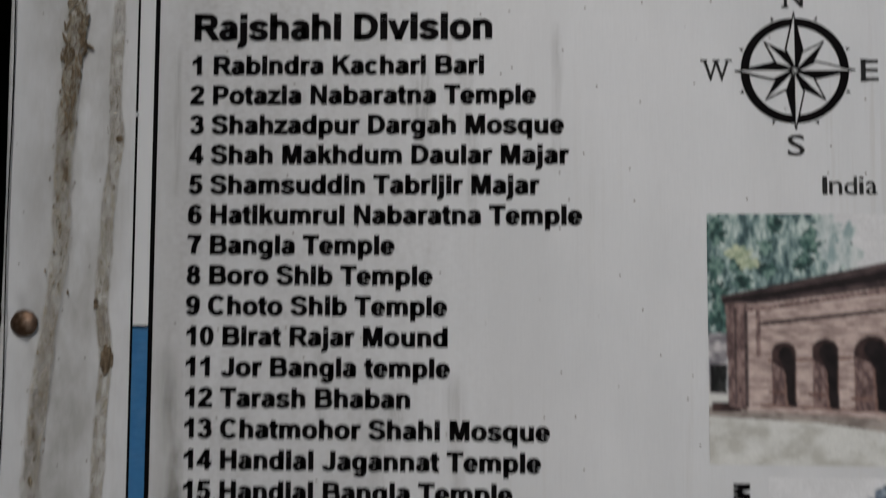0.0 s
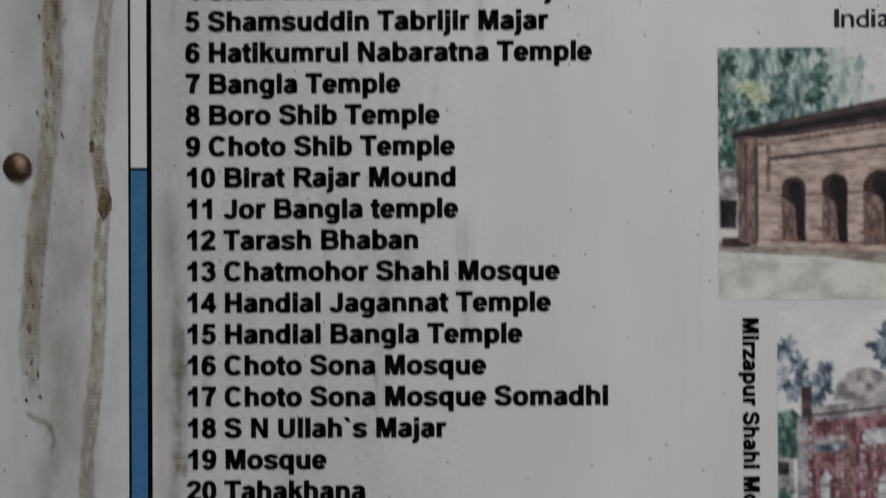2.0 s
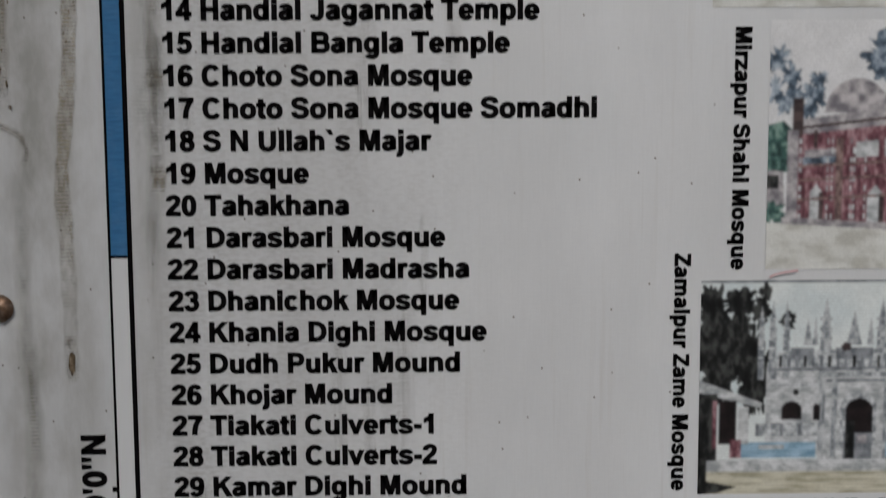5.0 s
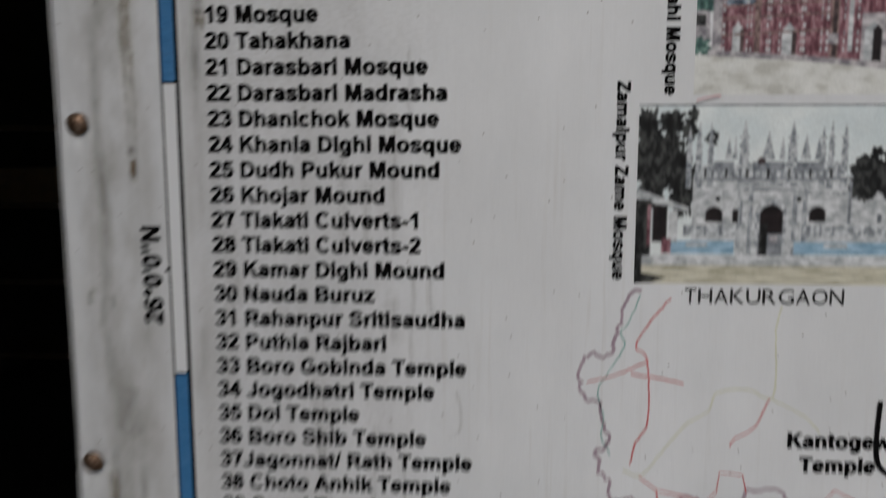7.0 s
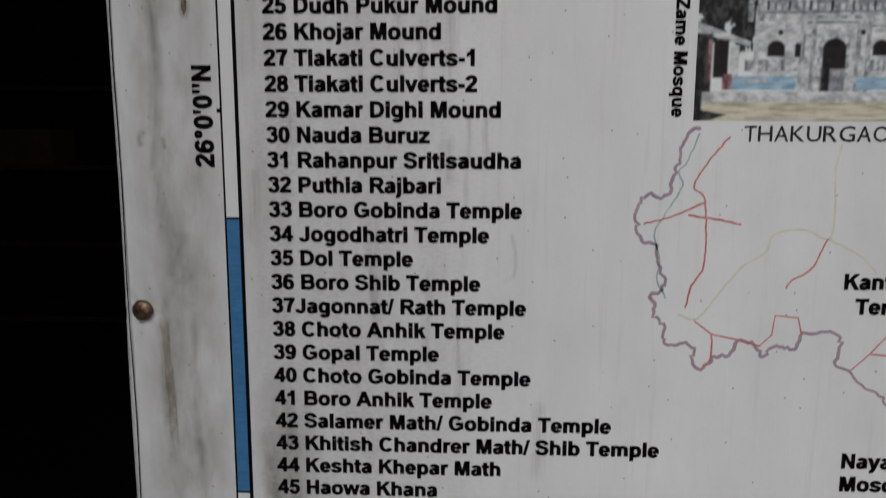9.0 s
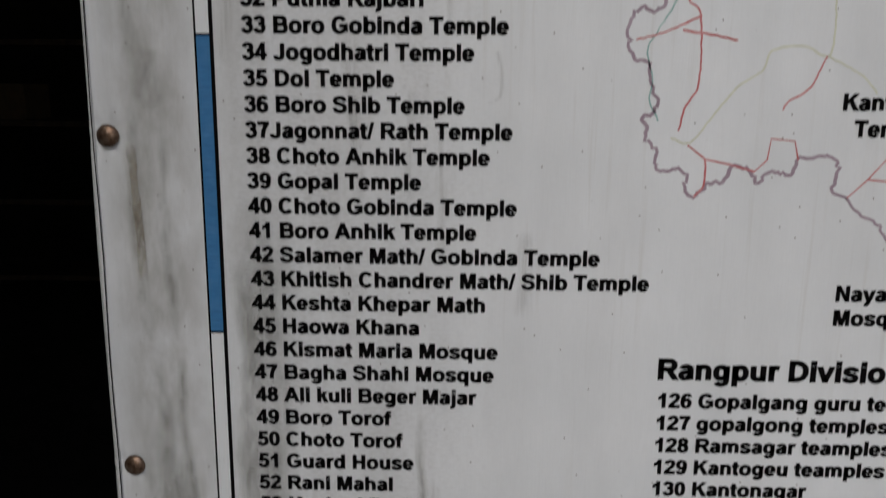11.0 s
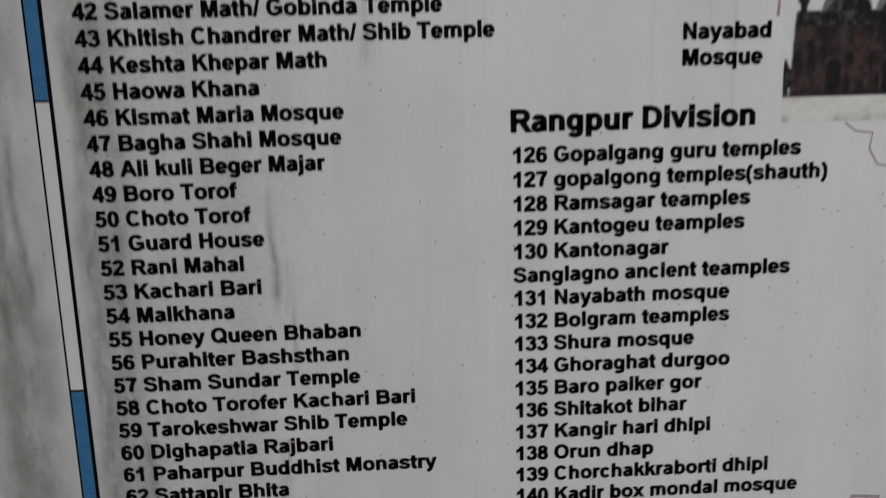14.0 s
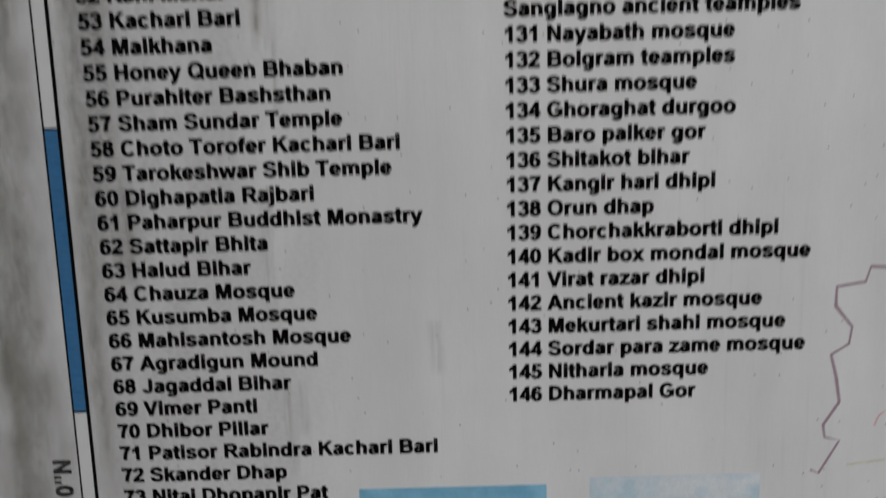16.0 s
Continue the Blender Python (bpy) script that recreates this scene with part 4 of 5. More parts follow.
def photo_red_mosque():
    p = Photo(0.2050, 1.6045, 8.97e-5, 1000, 950, M_PSKY, "colour print of a red brick mosque with grey domes")
    p.down = 115
    for k, (a, b, c, d) in enumerate([(35, 35, 45, 45), (30, 150, 25, 45), (95, 105, 35, 45), (190, 115, 30, 35), (90, 190, 45, 60), (180, 190, 35, 60), (150, 160, 30, 25)]):
        p.clump("palm_crown", a, b, c, d, M_PHAZE, k + 21.3, 0.7)
    p.clump("far_tree_crown", 450, 30, 90, 80, M_PHAZE, 33.1, 0.5)
    p.clump("far_tree_crown", 500, -70, 50, 60, M_PHAZE, 35.1, 0.6)
    p.shape("dark_bush", [(0, 280), (60, 265), (95, 300), (80, 460), (0, 450)], M_PLEAF2)
    p.shape("pale_hut", [(0, 450), (60, 455), (70, 590), (0, 590)], M_PSTONE)
    p.rect("hut_shadow", 0, 470, 45, 520, M_PTREE)
    p.clump("low_hedge", 30, 615, 40, 40, M_PLEAF2, 41.0)
    p.dome("dome", 340, 235, 120, 130, M_PSTONE)
    p.dome("dome", 540, 225, 100, 140, M_PSTONE)
    p.shape("parapet", [(130, 260), (300, 235), (1000, 165), (1000, 225), (130, 320)], M_PSTONE)
    p.shape("parapet_shadow", [(130, 285), (1000, 188), (1000, 200), (130, 296)], M_PCORN)
    p.shape("brick_front", [(110, 318), (1000, 222), (1000, 715), (600, 690), (110, 655)], M_PRED)
    p.dome("dome", 800, 195, 110, 130, M_PSTONE)
    p.rect("corner_turret", 95, 180, 135, 320, M_PCORN)
    p.rect("corner_column", 75, 300, 118, 640, M_PSTONE, 0.0)
    p.rect("sloping_sign", 140, 375, 270, 430, M_PSTONE, -0.05)
    p.rect("sign_shadow", 135, 405, 270, 430, M_PHAZE, -0.05)
    p.rect("pale_panel", 340, 345, 425, 405, M_PWHITE, -0.08)
    p.rect("pale_panel", 450, 330, 560, 400, M_PWHITE, -0.08)
    p.rect("dark_pilaster", 262, 330, 290, 660, M_PBRICKD)
    p.rect("dark_pilaster", 175, 300, 190, 370, M_PCORN)
    for x0, x1, top, bot in ((165, 215, 520, 640), (388, 448, 525, 672)):
        p.arch("niche_frame", x0 - 18, x1 + 18, top - 50, bot, M_PRED)
        p.arch("niche", x0, x1, top, bot, M_PWHITE, 18)
        p.arch("niche_shadow", x1 - 16, x1 + 4, top + 15, bot, M_PCORN)
    p.rect("dark_pilaster", 602, 330, 640, 700, M_PBRICKD)
    p.rect("pilaster_shadow", 612, 400, 634, 700, M_PCORN)
    p.rect("pale_block", 596, 560, 640, 604, M_PSTONE)
    p.rect("white_colonnette", 680, 330, 700, 640, M_PWHITE)
    p.rect("portal_frame", 740, 470, 868, 715, M_PSTONE)
    p.arch("portal", 752, 834, 522, 715, M_PWHITE, 18)
    p.arch("portal_shadow", 790, 834, 530, 715, M_PDARK, 10)
    for x in (122, 228, 246, 318, 330, 372, 470, 482, 560, 585, 660, 720, 880, 905):
        for k in range(9):
            if (k * 7 + x) % 5:
                p.rect("carved_spot", x, 330 + 36 * k, x + 8, 352 + 36 * k, M_PWHITE if (k + x) % 3 else M_PSTONE)
    for z in (432, 486, 560):
        p.rect("brick_band", 118, z, 600, z + 9, M_PBRICKD, -0.05)
    p.shape("yard", [(0, 650), (480, 678), (1000, 728), (1000, 845), (0, 845)], M_PGRND)
    p.shape("plinth", [(60, 630), (480, 655), (1000, 700), (1000, 730), (480, 680), (60, 655)], M_PSTONE)
    p.done()


def photo_white_mosque():
    p = Photo(0.1830, 1.5160, 1.063e-4, 1060, 715, M_PSKY3, "colour print of a white mosque with many spires", 1.0, 0.10)
    p.rect("top_edge", 0, 0, 1060, 9, M_PSLATE)
    for k, (a, b, c, d) in enumerate([(40, 110, 45, 90), (60, 260, 62, 130), (130, 70, 55, 40), (200, 105, 30, 50), (135, 150, 40, 50), (215, 40, 20, 26), (110, 210, 40, 90), (165, 260, 45, 120), (170, 360, 40, 90), (205, 330, 28, 120), (55, 340, 55, 60)]):
        p.clump("dark_tree", a, b, c, d, M_PTREE, k + 51.3, 0.4)
    p.shape("terrace", [(222, 285), (1060, 275), (1060, 580), (222, 580)], M_PWHITE)
    p.clump("far_foliage", 290, 135, 24, 26, M_PTREE, 77.0, 0.5)
    for cx, w, top in ((203, 18, 100), (240, 22, 80), (285, 20, 75), (415, 34, 70), (600, 34, 75), (716, 20, 100), (748, 22, 80), (800, 24, 85)):
        p.shape("spire", [(cx - w * 0.6, 330), (cx - w / 2, 190), (cx - w * 0.36, 130), (cx, top - 14), (cx + w * 0.36, 130), (cx + w / 2, 190), (cx + w * 0.6, 330)], M_PSPIRE)
        for q in range(5):
            p.rect("spire_ring", cx - w * 0.6, 126 + 32 * q, cx + w * 0.6, 133 + 32 * q, M_PWHITE2)
    for cx, w, top in ((355, 14, 125), (380, 10, 120), (508, 26, 100), (562, 12, 125), (652, 20, 115), (700, 14, 125)):
        p.shape("small_spire", [(cx - w, 215), (cx - w * 0.5, 165), (cx, top), (cx + w * 0.5, 165), (cx + w, 215)], M_PSPIRE)
    p.shape("balustrade", [(255, 235), (810, 225), (810, 292), (255, 296)], M_PWHITE2)
    for x0, x1 in ((300, 375), (450, 572), (618, 722)):
        p.rect("balcony_shade", x0, 226, x1, 262, M_PSLATE)
    p.clump("centre_crest", 482, 222, 16, 14, M_PCORN, 78.0, 0.2)
    for k in range(20):
        p.rect("baluster", 262 + 27 * k, 250, 272 + 27 * k, 288, M_PSLATE if k % 3 else M_PTREE)
    p.rect("cornice_line", 230, 292, 815, 302, M_PSLATE, -0.01)
    p.rect("wall_band", 250, 345, 815, 352, M_PWHITE2)
    p.rect("portal_front", 400, 310, 645, 635, M_PWHITE)
    p.rect("portal_cornice", 398, 306, 640, 322, M_PWHITE2)
    p.rect("portal_cornice_shadow", 420, 330, 625, 338, M_PSLATE)
    for a in (398, 440, 612, 650):
        p.rect("portal_column", a, 320, a + 18, 620, M_PSPIRE)
    for cx in (360, 636):
        p.clump("round_vent", cx - 40 if cx < 400 else cx, 372, 10, 11, M_PTREE, cx * 0.1, 0.1, 14)
    p.arch("portal_arch", 470, 590, 372, 560, M_PWHITE2)
    for x0, x1, top, bot in ((274, 342, 402, 464), (378, 402, 412, 466), (676, 742, 400, 462), (486, 578, 394, 520)):
        p.arch("arched_opening", x0, x1, top, bot, M_PDARK)
    p.rect("door_gate", 480, 510, 578, 640, M_PSLATE)
    p.rect("gate_shadow", 486, 470, 520, 600, M_PTREE)
    p.rect("gate_plate", 528, 515, 560, 545, M_PSTONE)
    p.rect("terrace_rail", 190, 476, 398, 520, M_PWHITE2)
    p.rect("terrace_rail", 655, 474, 1060, 520, M_PWHITE2)
    for x in (190, 270, 330, 672, 720, 770):
        p.rect("rail_post", x, 478, x + 10, 520, M_PSLATE)
    p.rect("blue_dado", 140, 540, 392, 592, M_PBLUEW)
    p.rect("blue_dado", 625, 542, 1060, 592, M_PBLUEW)
    p.rect("dado_patch", 200, 548, 285, 562, M_PWHITE)
    p.rect("dado_patch", 740, 548, 830, 566, M_PWHITE)
    p.rect("pale_step", 15, 598, 1060, 645, M_PWHITE)
    p.rect("sandy_yard", 0, 640, 1060, 715, M_PSAND)
    for k, (a, b, c, d) in enumerate([(900, 250, 70, 50), (880, 320, 52, 60), (960, 300, 80, 60), (1010, 220, 60, 60), (920, 190, 22, 26)]):
        p.clump("dark_tree", a, b, c, d, M_PTREE, k + 91.3, 0.3)
    p.rect("lamp_post", 826, 300, 838, 470, M_PSLATE)
    p.rect("door_slit", 938, 430, 956, 468, M_PSLATE)
    p.shape("shed_roof", [(0, 330), (210, 408), (205, 424), (0, 372)], M_PWHITE)
    p.rect("shed_dark", 0, 375, 62, 600, M_PTREE)
    p.rect("shed_red_post", 46, 400, 60, 560, M_PRED)
    p.rect("shed_dark", 66, 400, 125, 545, M_PDARK)
    p.rect("shed_post", 130, 420, 165, 545, M_PWHITE)
    p.rect("red_barrel", 104, 530, 142, 592, M_PRED)
    p.shape("yard_shadow", [(0, 590), (30, 600), (28, 670), (130, 690), (60, 712), (0, 714)], M_PTREE)
    p.done()


def photo_terracotta_temple():
    p = Photo(0.2990, 1.4050, 2.8e-4, 320, 268, M_PBLUESKY, "colour print of a terracotta temple against blue sky")
    p.clump("dark_tree", 20, 160, 24, 90, M_PTREE, 71.0, 0.4)
    p.clump("bluish_tree", 14, 190, 18, 45, M_PHAZE, 72.0, 0.4)
    p.shape("temple_side", [(38, 110), (80, 70), (80, 250), (28, 238)], M_PCREAM)
    p.shape("temple_front", [(78, 40), (320, 40), (320, 240), (78, 245)], M_PORANGE)
    p.shape("cornice", [(40, 92), (78, 60), (140, 78), (320, 100), (320, 116), (140, 94), (80, 76), (40, 108)], M_PBRICKD)
    for x in (42, 54, 66):
        p.rect("pale_column", x, 112, x + 5, 215, M_PWHITE)
        p.rect("dark_bay", x + 5, 122, x + 9.5, 210, M_PCROWN)
    for x in (150, 240):
        p.arch("arch", x, x + 46, 130, 235, M_PBRICKD)
    p.shape("base_step", [(0, 226), (78, 222), (320, 228), (320, 252), (75, 250), (0, 240)], M_PCROWN)
    p.shape("base_top", [(0, 218), (78, 216), (320, 222), (320, 230), (78, 224), (0, 226)], M_PORANGE)
    p.shape("yard", [(0, 240), (75, 250), (320, 252), (320, 268), (0, 268)], M_PGRND)
    p.done()


def photo_dark_mosque():
    p = Photo(0.3020, 1.3140, 1.44e-4, 520, 458, M_PSKY, "colour print of a dark brick mosque with three domes")
    p.shape("building", [(30, 135), (520, 130), (520, 378), (20, 378)], M_PBROWN)
    p.rect("pale_wall_strip", 215, 190, 262, 340, M_PCROWN)
    p.rect("roof_band", 32, 125, 520, 165, M_PTREE)
    for cx in (186, 352, 500):
        p.dome("dome", cx, 128, 74, 72, M_PDOME, 0)
        p.dome("dome_shade", cx + 10, 130, 66, 48, M_PTREE, 0)
        p.shape("finial", [(cx - 10, 62), (cx - 4, 40), (cx, 10), (cx + 4, 40), (cx + 10, 62)], M_PTREE)
    p.clump("minaret_top", 53, 75, 21, 36, M_PTREE, 81.0, 0.15)
    p.rect("minaret_neck", 44, 100, 64, 140, M_PTREE)
    for x0 in (125, 300, 440):
        p.arch("arch_surround", x0, x0 + 62, 255, 372, M_PCROWN)
        p.arch("arch_opening", x0 + 7, x0 + 54, 268, 376, M_PDARK)
    p.clump("left_shrub", 8, 330, 16, 55, M_PTREE, 84.0, 0.3)
    p.rect("pale_foreground", 0, 378, 520, 458, M_PGRND)
    p.done()


photo_arcade()
photo_red_mosque()
photo_white_mosque()
photo_terracotta_temple()
photo_dark_mosque()
Photo(0.1110, 0.9660, 1e-4, 890, 600, M_PTEALSKY, "colour print with plain blue sky").done()
Photo(0.2200, 0.9690, 1e-4, 810, 600, M_PLIGHTBLUE, "colour print with faded pale sky").done()
ribbon("branch_line", [(0.2895, 1.390), (0.2890, 1.372), (0.2905, 1.3615), (0.2960, 1.3565), (0.3000, 1.3545)], 0.0020, M_BLACK, board, -0.0009)

# ---- map lines ----
MM = 0.001


def line(name, pts, width, mat, wiggle=0.0, y=-0.00014, straight=False):
    ribbon(name, [(a * MM, b * MM) for a, b in pts], width * 0.85, mat, board, y, wiggle=wiggle, step=0.0012, straight=straight, ragged=0.35)


BORDER = [(186, 1438), (180, 1432), (177, 1421), (173, 1408), (166, 1409), (161, 1403), (161, 1395), (164, 1389), (170, 1386), (171, 1377), (175, 1370), (169, 1365), (171, 1359), (170, 1355), (175, 1350), (175, 1343), (185, 1343), (189, 1339), (188, 1334), (193, 1331), (197, 1337), (203, 1337), (208, 1344), (214, 1343), (219, 1337), (223, 1342), (232, 1341), (235, 1347), (242, 1348), (249, 1348), (252, 1343), (251, 1334), (257, 1331)]
BORDER_EAST = [(257, 1331), (264, 1324), (272, 1319), (276, 1313), (287, 1310), (294, 1306), (299, 1305), (298, 1294)]
line("district_border", BORDER, 0.0017, M_PURPLE, 0.0022)
line("district_border", BORDER_EAST, 0.0015, M_PURPLE, 0.0015)
line("district_border", [(331, 1248), (336, 1244), (344, 1243), (343, 1236), (347, 1229), (356, 1227)], 0.0010, M_PURPLE, straight=True)
line("district_border", [(361, 1066), (347, 1067), (345, 1060), (332, 1058), (332, 1049), (340, 1039), (339, 1031), (331, 1026), (334, 1015), (336, 1003), (329, 992), (330, 986), (337, 984), (328, 968), (324, 970)], 0.0018, M_PURPLE, 0.0016, straight=True)
line("river_line", [(186, 1435), (181, 1422), (178, 1419), (180, 1413), (176, 1405), (171, 1397), (169, 1391), (172, 1380), (171, 1372), (175, 1363)], 0.0008, M_TEAL, 0.0006)
line("road_line", [(199, 1434), (189, 1421), (185, 1412), (190, 1406), (191, 1379), (186, 1369), (184, 1359)], 0.0009, M_RED, 0.0005)
line("road_line", [(164, 1396), (178, 1400), (190, 1406)], 0.0009, M_RED, 0.0005, -0.00017)
line("road_line", [(183, 1400), (197, 1398), (206, 1396)], 0.0010, M_RED, 0.0004, -0.00018)
line("road_line", [(243, 1390), (237, 1377), (229, 1372), (227, 1368)], 0.0008, M_RED, 0.0005)
line("road_line", [(188, 1353), (196, 1347), (206, 1345), (217, 1342), (222, 1347), (223, 1356), (233, 1355), (235, 1347)], 0.0008, M_RED, 0.0003, -0.00017, True)
line("road_line", [(196, 1347), (196, 1336), (192, 1331)], 0.0009, M_RED, 0.0003, -0.00018)
line("road_line", [(257, 1331), (265, 1339), (273, 1349), (283, 1344)], 0.0007, M_RED, 0.0003, -0.00017, True)
line("road_line", [(265, 1339), (281, 1338), (284, 1341)], 0.0008, M_RED, 0.0003, -0.00018)
line("road_line", [(283, 1310), (290, 1308), (299, 1305)], 0.0013, M_RED, 0.0002, -0.00018)
line("road_line", [(290, 1308), (294, 1314), (299, 1318)], 0.0008, M_PINK, 0.0002, -0.00017)
line("road_line", [(297, 1327), (299, 1322)], 0.0007, M_RED, 0.0, -0.00017)
line("road_line", [(358, 998), (355, 996), (353, 991)], 0.0010, M_PINK)
line("lane_line", [(246, 1431), (244, 1421), (245, 1399), (243, 1390), (233, 1394), (220, 1392), (217, 1384), (207, 1377), (197, 1364), (189, 1354), (181, 1356)], 0.0010, M_OLIVE, 0.0004, -0.00012)
line("lane_line", [(243, 1390), (257, 1383), (265, 1375)], 0.0009, M_OLIVE, 0.0004, -0.00012)
line("lane_line", [(283, 1343), (290, 1340), (299, 1339)], 0.0009, M_OLIVE, 0.0003, -0.00012)
line("lane_line", [(341, 972), (359, 974)], 0.0012, M_OLIVE, 0.0004, -0.00012)
line("road_line", [(206, 1517.6), (211, 1518.6), (216, 1519.4)], 0.0009, M_PINK, 0.0006, -0.0012)


# ---- dirt and grey patches on the sheet ----
def smear(pts, width, mat, name, y=-0.0019):
    still = mat in (M_DRIP, M_GRIME)
    ribbon(name, [(a * MM, b * MM) for a, b in pts], width * 1.15, mat, board, y, wiggle=0.0002 if still else 0.00035, step=0.0022, ragged=0.3)


smear([(-42, 1800), (-42, 1775), (-43, 1758), (-45, 1735), (-46, 1709), (-46, 1683), (-49, 1657), (-52, 1630), (-54, 1606), (-54, 1590), (-54, 1572)], 0.0068, M_GLUE2, "glue_streak")
smear([(-43, 1770), (-44, 1750), (-45, 1725), (-46, 1700)], 0.0075, M_GLUE, "glue_streak", -0.0021)
smear([(-50, 1640), (-53, 1622), (-55, 1600), (-54, 1585), (-55, 1570)], 0.0060, M_GLUE, "glue_streak", -0.0021)
smear([(-56, 1571), (-52, 1569), (-47, 1566), (-46, 1560), (-47, 1556)], 0.0022, M_GLUE, "glue_streak", -0.0022)
smear([(-51, 1554), (-49, 1534), (-49, 1509), (-48, 1484), (-47, 1472), (-48, 1446), (-50, 1420), (-48, 1396), (-46, 1381)], 0.0060, M_GRIME, "grime_streak")
smear([(-27, 1800), (-27, 1775), (-28, 1742), (-27, 1722), (-29, 1702), (-30, 1683), (-31, 1665), (-29, 1645), (-30, 1624), (-31, 1594), (-33, 1572), (-35, 1552), (-34, 1520), (-34, 1484)], 0.0052, M_GLUE2, "glue_streak", -0.0006)
smear([(-27, 1790), (-26.5, 1775), (-27, 1762)], 0.0035, M_GLUE, "glue_streak", -0.0008)
smear([(-32, 1664), (-30, 1652), (-28, 1640)], 0.0060, M_GLUE, "glue_streak", -0.0008)
smear([(-34.5, 1499), (-34, 1491), (-34, 1482)], 0.0040, M_GLUE, "glue_streak", -0.0008)
smear([(-46, 1381), (-49, 1355), (-50, 1330), (-50, 1305), (-48, 1285), (-47, 1262)], 0.0065, M_GRIME, "grime_streak")
smear([(-50, 1352), (-49, 1335), (-48, 1310), (-48, 1290)], 0.0040, M_GLUE2, "glue_streak", -0.0021)
smear([(-41, 1392), (-42, 1380), (-40, 1372), (-37, 1366)], 0.0110, M_GRIME, "grey_patch", -0.0012)
smear([(-36, 1360), (-36, 1335), (-38, 1312), (-36, 1290), (-35, 1262)], 0.0055, M_GRIME, "grime_streak", -0.0012)
smear([(-33, 1255), (-34, 1225), (-32, 1200), (-31, 1175)], 0.0050, M_GRIME, "grime_streak", -0.0008)
smear([(-45, 1255), (-42, 1225), (-44, 1190), (-42, 1150), (-44, 1110)], 0.0070, M_GRIME, "grime_streak", -0.0015)
smear([(-54, 1436), (-56, 1432), (-55, 1428)], 0.0045, M_GRIME, "grey_patch", -0.0022)
smear([(-46, 1433), (-45, 1427)], 0.0030, M_GRIME, "grey_patch", -0.0021)
for x, z0, z1, w in ((-4, 1300, 1150, 0.010), (-6, 1180, 960, 0.012), (-7, 1650, 1520, 0.010)):
    smear([(x, z0), (x + 2, z0 * 0.66 + z1 * 0.34), (x - 1, z0 * 0.33 + z1 * 0.67), (x + 1, z1)], w, M_HAZE, "grey_patch", -0.00017)
# Two wide grey films darken the lower left margin and the list's start.
smear([(-38, 1235), (-37, 1180), (-39, 1120), (-38, 1060), (-38, 930)], 0.034, M_HAZE, "grey_patch", -0.0018)
smear([(4, 1330), (6, 1250), (5, 1180), (7, 1100), (6, 1040)], 0.026, M_HAZE, "grey_patch", -0.00019)
smear([(-50, 1075), (-48, 1040), (-44, 1010), (-46, 980), (-47, 940)], 0.0100, M_GRIME, "grime_streak", -0.0019)
smear([(-6, 1660), (-6, 1641), (-5, 1618), (-2, 1586), (-3, 1558), (-5, 1533), (-5, 1496), (-4, 1460)], 0.0048, M_DRIP, "drip_mark", -0.00016)
smear([(-7, 1420), (-6, 1405), (-8, 1395), (-9, 1385)], 0.0060, M_DRIP, "drip_mark", -0.00016)
smear([(107, 1392), (109, 1380), (108, 1372), (103, 1369)], 0.0022, M_DRIP, "drip_mark", -0.00016)
smear([(-4, 1600), (-3.5, 1582)], 0.0050, M_GRIME, "grey_patch", -0.00017)
smear([(-1.0, 1617.0), (-3.0, 1604.0), (-3.0, 1592.0), (-3.0, 1584.0), (-4.0, 1570.0), (-4.0, 1560.0)], 0.0055, M_GRIME, "grime_streak", -0.00018)
smear([(-2.0, 1589.0), (-3.0, 1586.0), (-3.0, 1582.0)], 0.0065, M_GLUE2, "grime_streak", -0.00018)
smear([(-1.0, 1600.0), (-2.0, 1589.0), (-2.0, 1579.0), (-3.0, 1569.0), (-3.0, 1557.0), (-4.0, 1541.0), (-4.0, 1526.0)], 0.006, M_GRIME, "grime_streak", -0.00018)
smear([(-3.0, 1557.0), (-2.0, 1552.0), (-3.0, 1547.0)], 0.0045, M_GLUE2, "grime_streak", -0.00018)
smear([(76.0, 1229.0), (75.0, 1210.0), (76.0, 1195.0), (76.0, 1179.0), (75.0, 1167.0)], 0.005, M_GRIME, "grime_streak", -0.00018)
smear([(77.0, 1111.0), (77.0, 1104.0), (77.0, 1098.0)], 0.003, M_GLUE, "grime_streak", -0.00018)
rng = random.Random(7)
for k in range(34):
    x = rng.choice([rng.gauss(58, 9), rng.gauss(76, 8), rng.gauss(100, 18), rng.gauss(10, 8), rng.uniform(-5, 150)])
    z = rng.uniform(985, 1770)
    n = rng.randint(3, 6)
    run = rng.uniform(18, 60)
    smear([(x + rng.uniform(-0.8, 0.8), z - run * j / n) for j in range(n + 1)], rng.uniform(0.003, 0.009), M_DRIP, "drip_mark", -0.00003 - 0.000002 * k)


def crust(x, z, rx, rz, h, seed, lean=0.0, mat=M_CRUST, name="dirt_crust", label="raised brown crust of dried dirt"):
    """A ragged raised lump or sliver of dried dirt, leaning by some degrees."""
    ca, sa = math.cos(radians(lean)), math.sin(radians(lean))
    base = -0.0004 if x > -0.036 else -0.0014
    bm = bmesh.new()
    bmesh.ops.create_icosphere(bm, subdivisions=3 if rx > 0.0009 else 2, radius=1.0)
    for v in bm.verts:
        w = 1 + 0.45 * noise.noise(v.co * 2.3 + Vector((seed, 0, 0))) + 0.25 * noise.noise(v.co * 6 + Vector((0, seed, 0)))
        a, b = v.co.x * rx * w, v.co.z * rz * w
        v.co = Vector((x + a * ca - b * sa, base + min(0.0, v.co.y) * h * w, z + a * sa + b * ca))
    part(name, bm, mat, board, label)


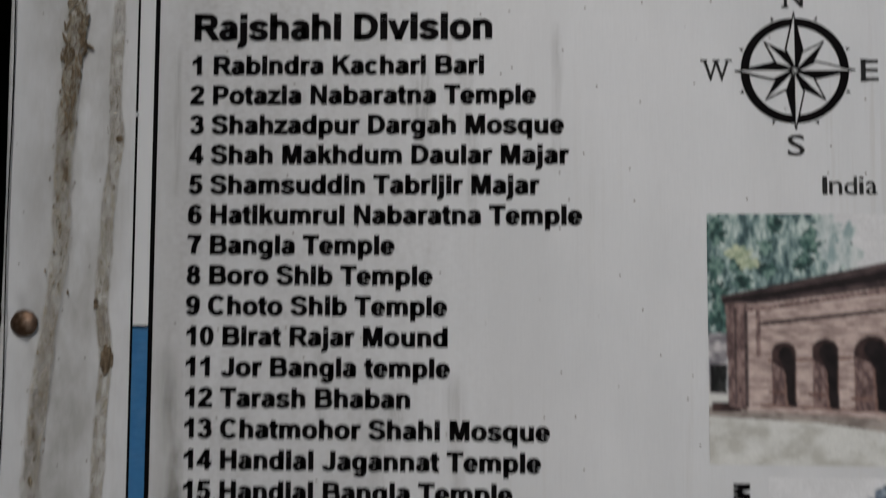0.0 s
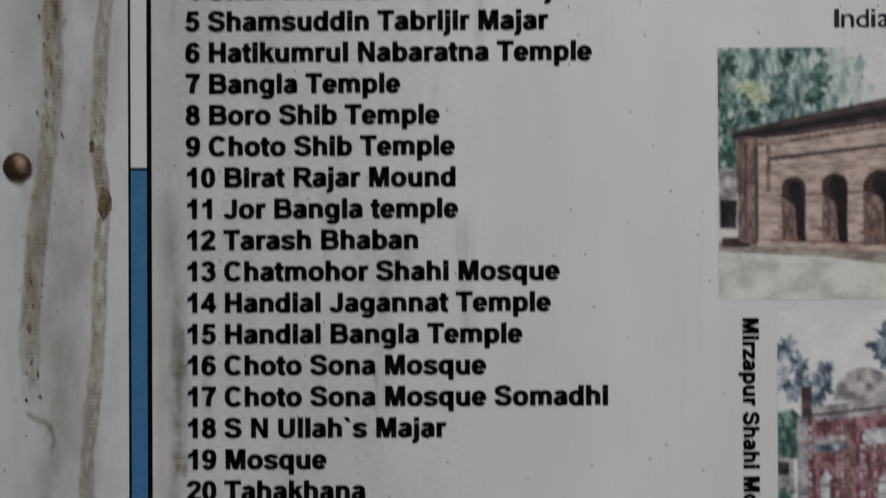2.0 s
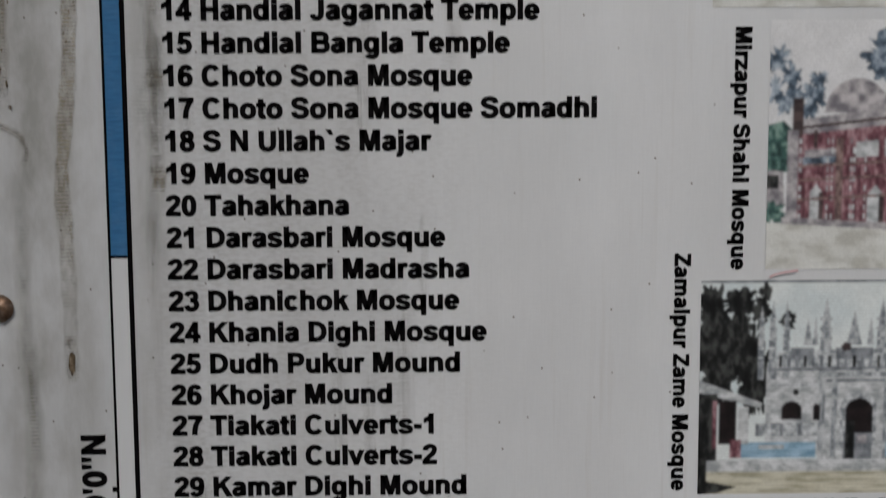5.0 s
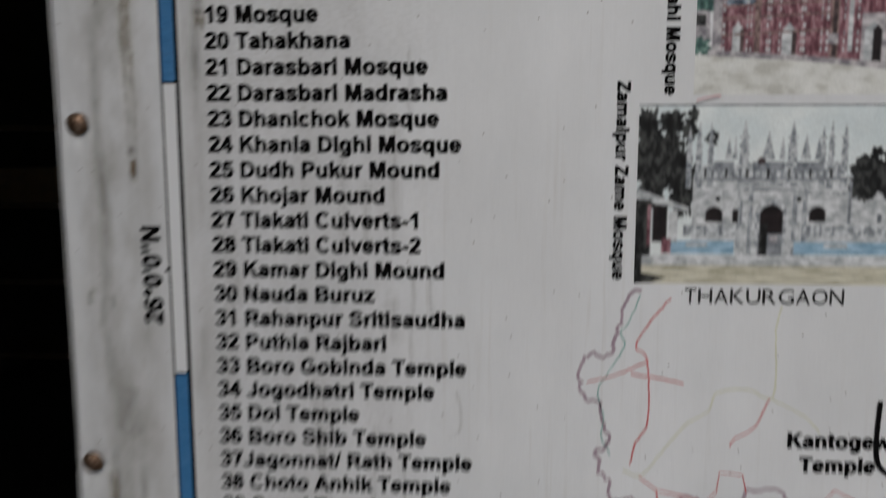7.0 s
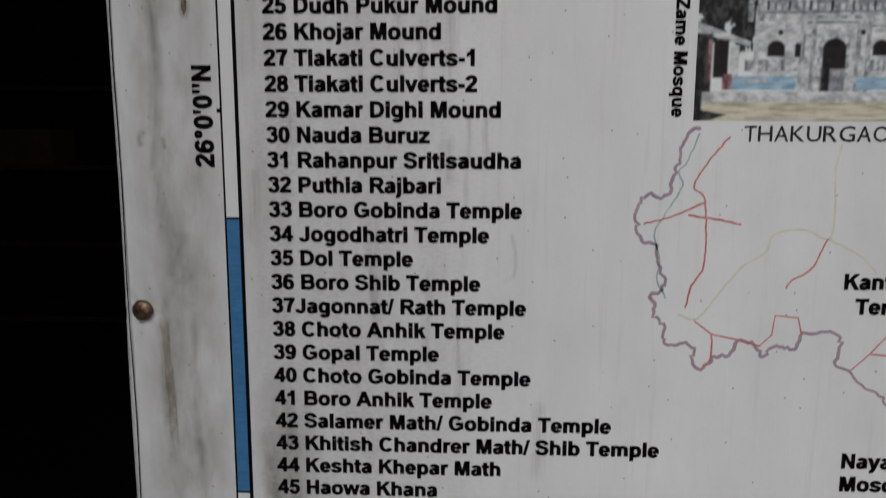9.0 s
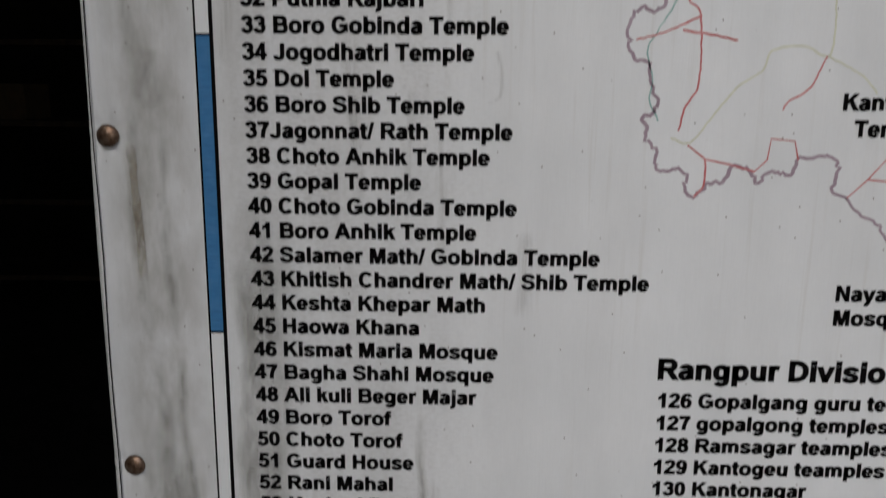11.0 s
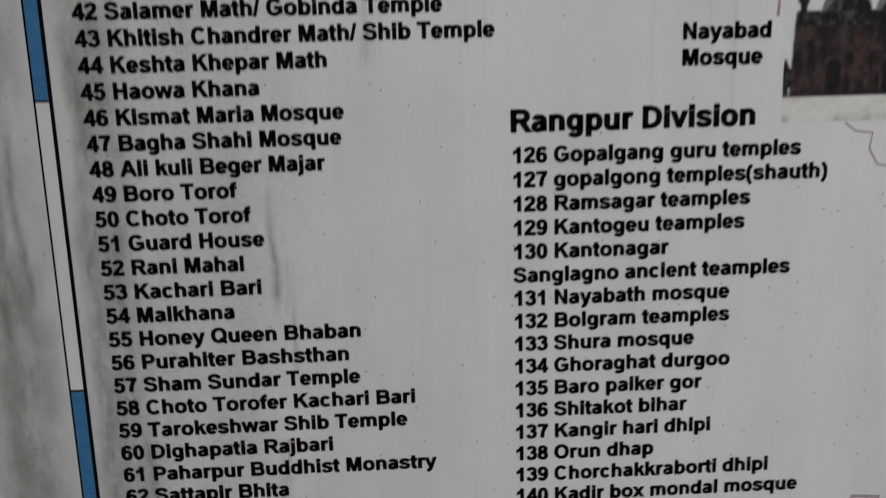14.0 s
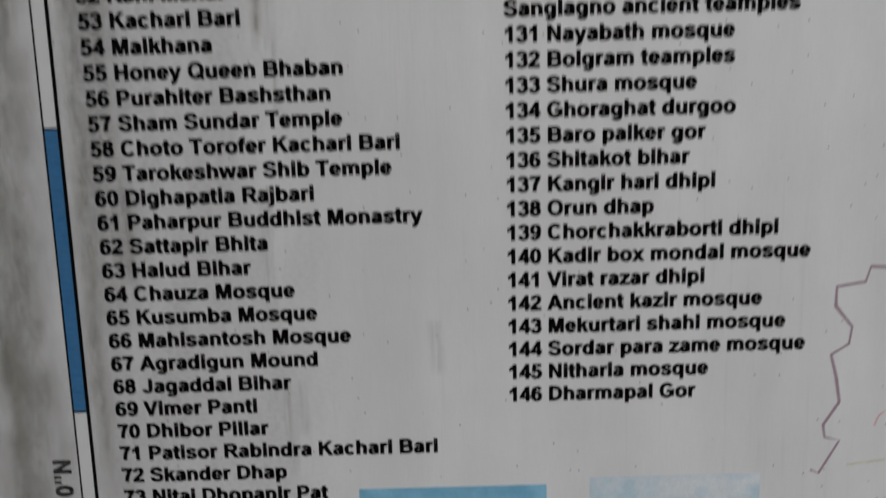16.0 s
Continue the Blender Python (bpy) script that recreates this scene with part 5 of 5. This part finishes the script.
for k, (x, z, rx, rz, h) in enumerate([(-28.5, 1643, 2.2, 5.0, 1.2), (-33, 1663, 0.9, 2.0, 0.7), (-26, 1723, 1.4, 1.2, 0.6), (-54.5, 1600, 0.8, 1.8, 0.5), (-46.5, 1690, 0.6, 3.0, 0.4), (-34, 1489, 1.0, 4.0, 0.5), (-45, 1710, 0.8, 3.0, 0.5)]):
    crust(x * MM, z * MM, rx * MM, rz * MM, h * MM, k * 3.7)

rng = random.Random(5)
for cx, cz, sx, sz, n in ((-40.6, 1760, 1.0, 4.5, 20), (-46.2, 1761, 0.8, 5.0, 9), (-43.5, 1748, 1.8, 3.0, 14), (-45.5, 1738.5, 1.4, 2.5, 9), (-44.5, 1730, 1.0, 4.0, 5)):
    for k in range(n):
        size = rng.uniform(0.5, 1.0)
        crust((cx + rng.gauss(0, sx)) * MM, (cz + rng.gauss(0, sz)) * MM, size * 0.62 * MM, size * rng.uniform(1.6, 3.6) * MM, size * 0.9 * MM, rng.uniform(0, 90), rng.gauss(0, 22))

rng = random.Random(11)
TRAIL = [(-42, 1775), (-43, 1758), (-45, 1735), (-46, 1709), (-46, 1683), (-49, 1657), (-52, 1630), (-54, 1606), (-54, 1575)]
for k in range(170):
    q = rng.random() ** 1.9 * (len(TRAIL) - 1)
    i = min(int(q), len(TRAIL) - 2)
    u = q - i
    x = TRAIL[i][0] * (1 - u) + TRAIL[i + 1][0] * u + rng.gauss(0, 1.7)
    z = TRAIL[i][1] * (1 - u) + TRAIL[i + 1][1] * u
    s = rng.uniform(0.14, 0.55) * (1.6 if z > 1735 else 1.0)
    crust(x * MM, z * MM, s * 0.8 * MM, s * 1.7 * MM, s * 0.5 * MM, 50 + k * 1.9, rng.gauss(0, 14))

TRAIL = [(-28, 1742), (-27, 1722), (-29, 1702), (-30, 1683), (-31, 1665), (-29, 1645), (-30, 1624), (-31, 1594)]
for k in range(60):
    q = rng.random() * (len(TRAIL) - 1)
    i = int(q)
    u = q - i
    s = rng.uniform(0.12, 0.36)
    crust((TRAIL[i][0] * (1 - u) + TRAIL[i + 1][0] * u + rng.gauss(0, 1.3)) * MM, (TRAIL[i][1] * (1 - u) + TRAIL[i + 1][1] * u) * MM, s * 0.8 * MM, s * 1.9 * MM, s * 0.5 * MM, 300 + k * 1.7, rng.gauss(0, 14))
crust(-0.0197, 1.7320, 0.0007, 0.0008, 0.0006, 7.7, 0.0, M_WHITE, "white_chip", "small white chip on the black border line")

# ---- dim things deep in the hall ----
shelf = tagged(new("wooden_shelf"), "dark brown wooden shelf standing against the dark wall", "shelf")
for x in (-2.95, -1.85):
    part("side_panel", box(x, x + 0.035, 4.05, 4.45, 0.0, 2.1, 0.003), M_WOOD, shelf)
for z in (0.25, 0.68, 1.11, 1.54):
    part("shelf_board", box(-2.914, -1.851, 4.06, 4.44, z, z + 0.03, 0.003), M_WOOD, shelf)


def carton(x, z, w, h):
    ob = tagged(new("cardboard_box"), "plain brown cardboard box on the dark shelf", "box")
    part("carton_body", box(x, x + w, 4.10, 4.38, z, z + h, 0.004), M_CARD, ob)
    part("lid_flap", box(x + 0.002, x + w - 0.002, 4.102, 4.378, z + h + 0.0005, z + h + 0.004), M_CARD, ob, "closed cardboard flap")


carton(-2.68, 1.1405, 0.38, 0.19)
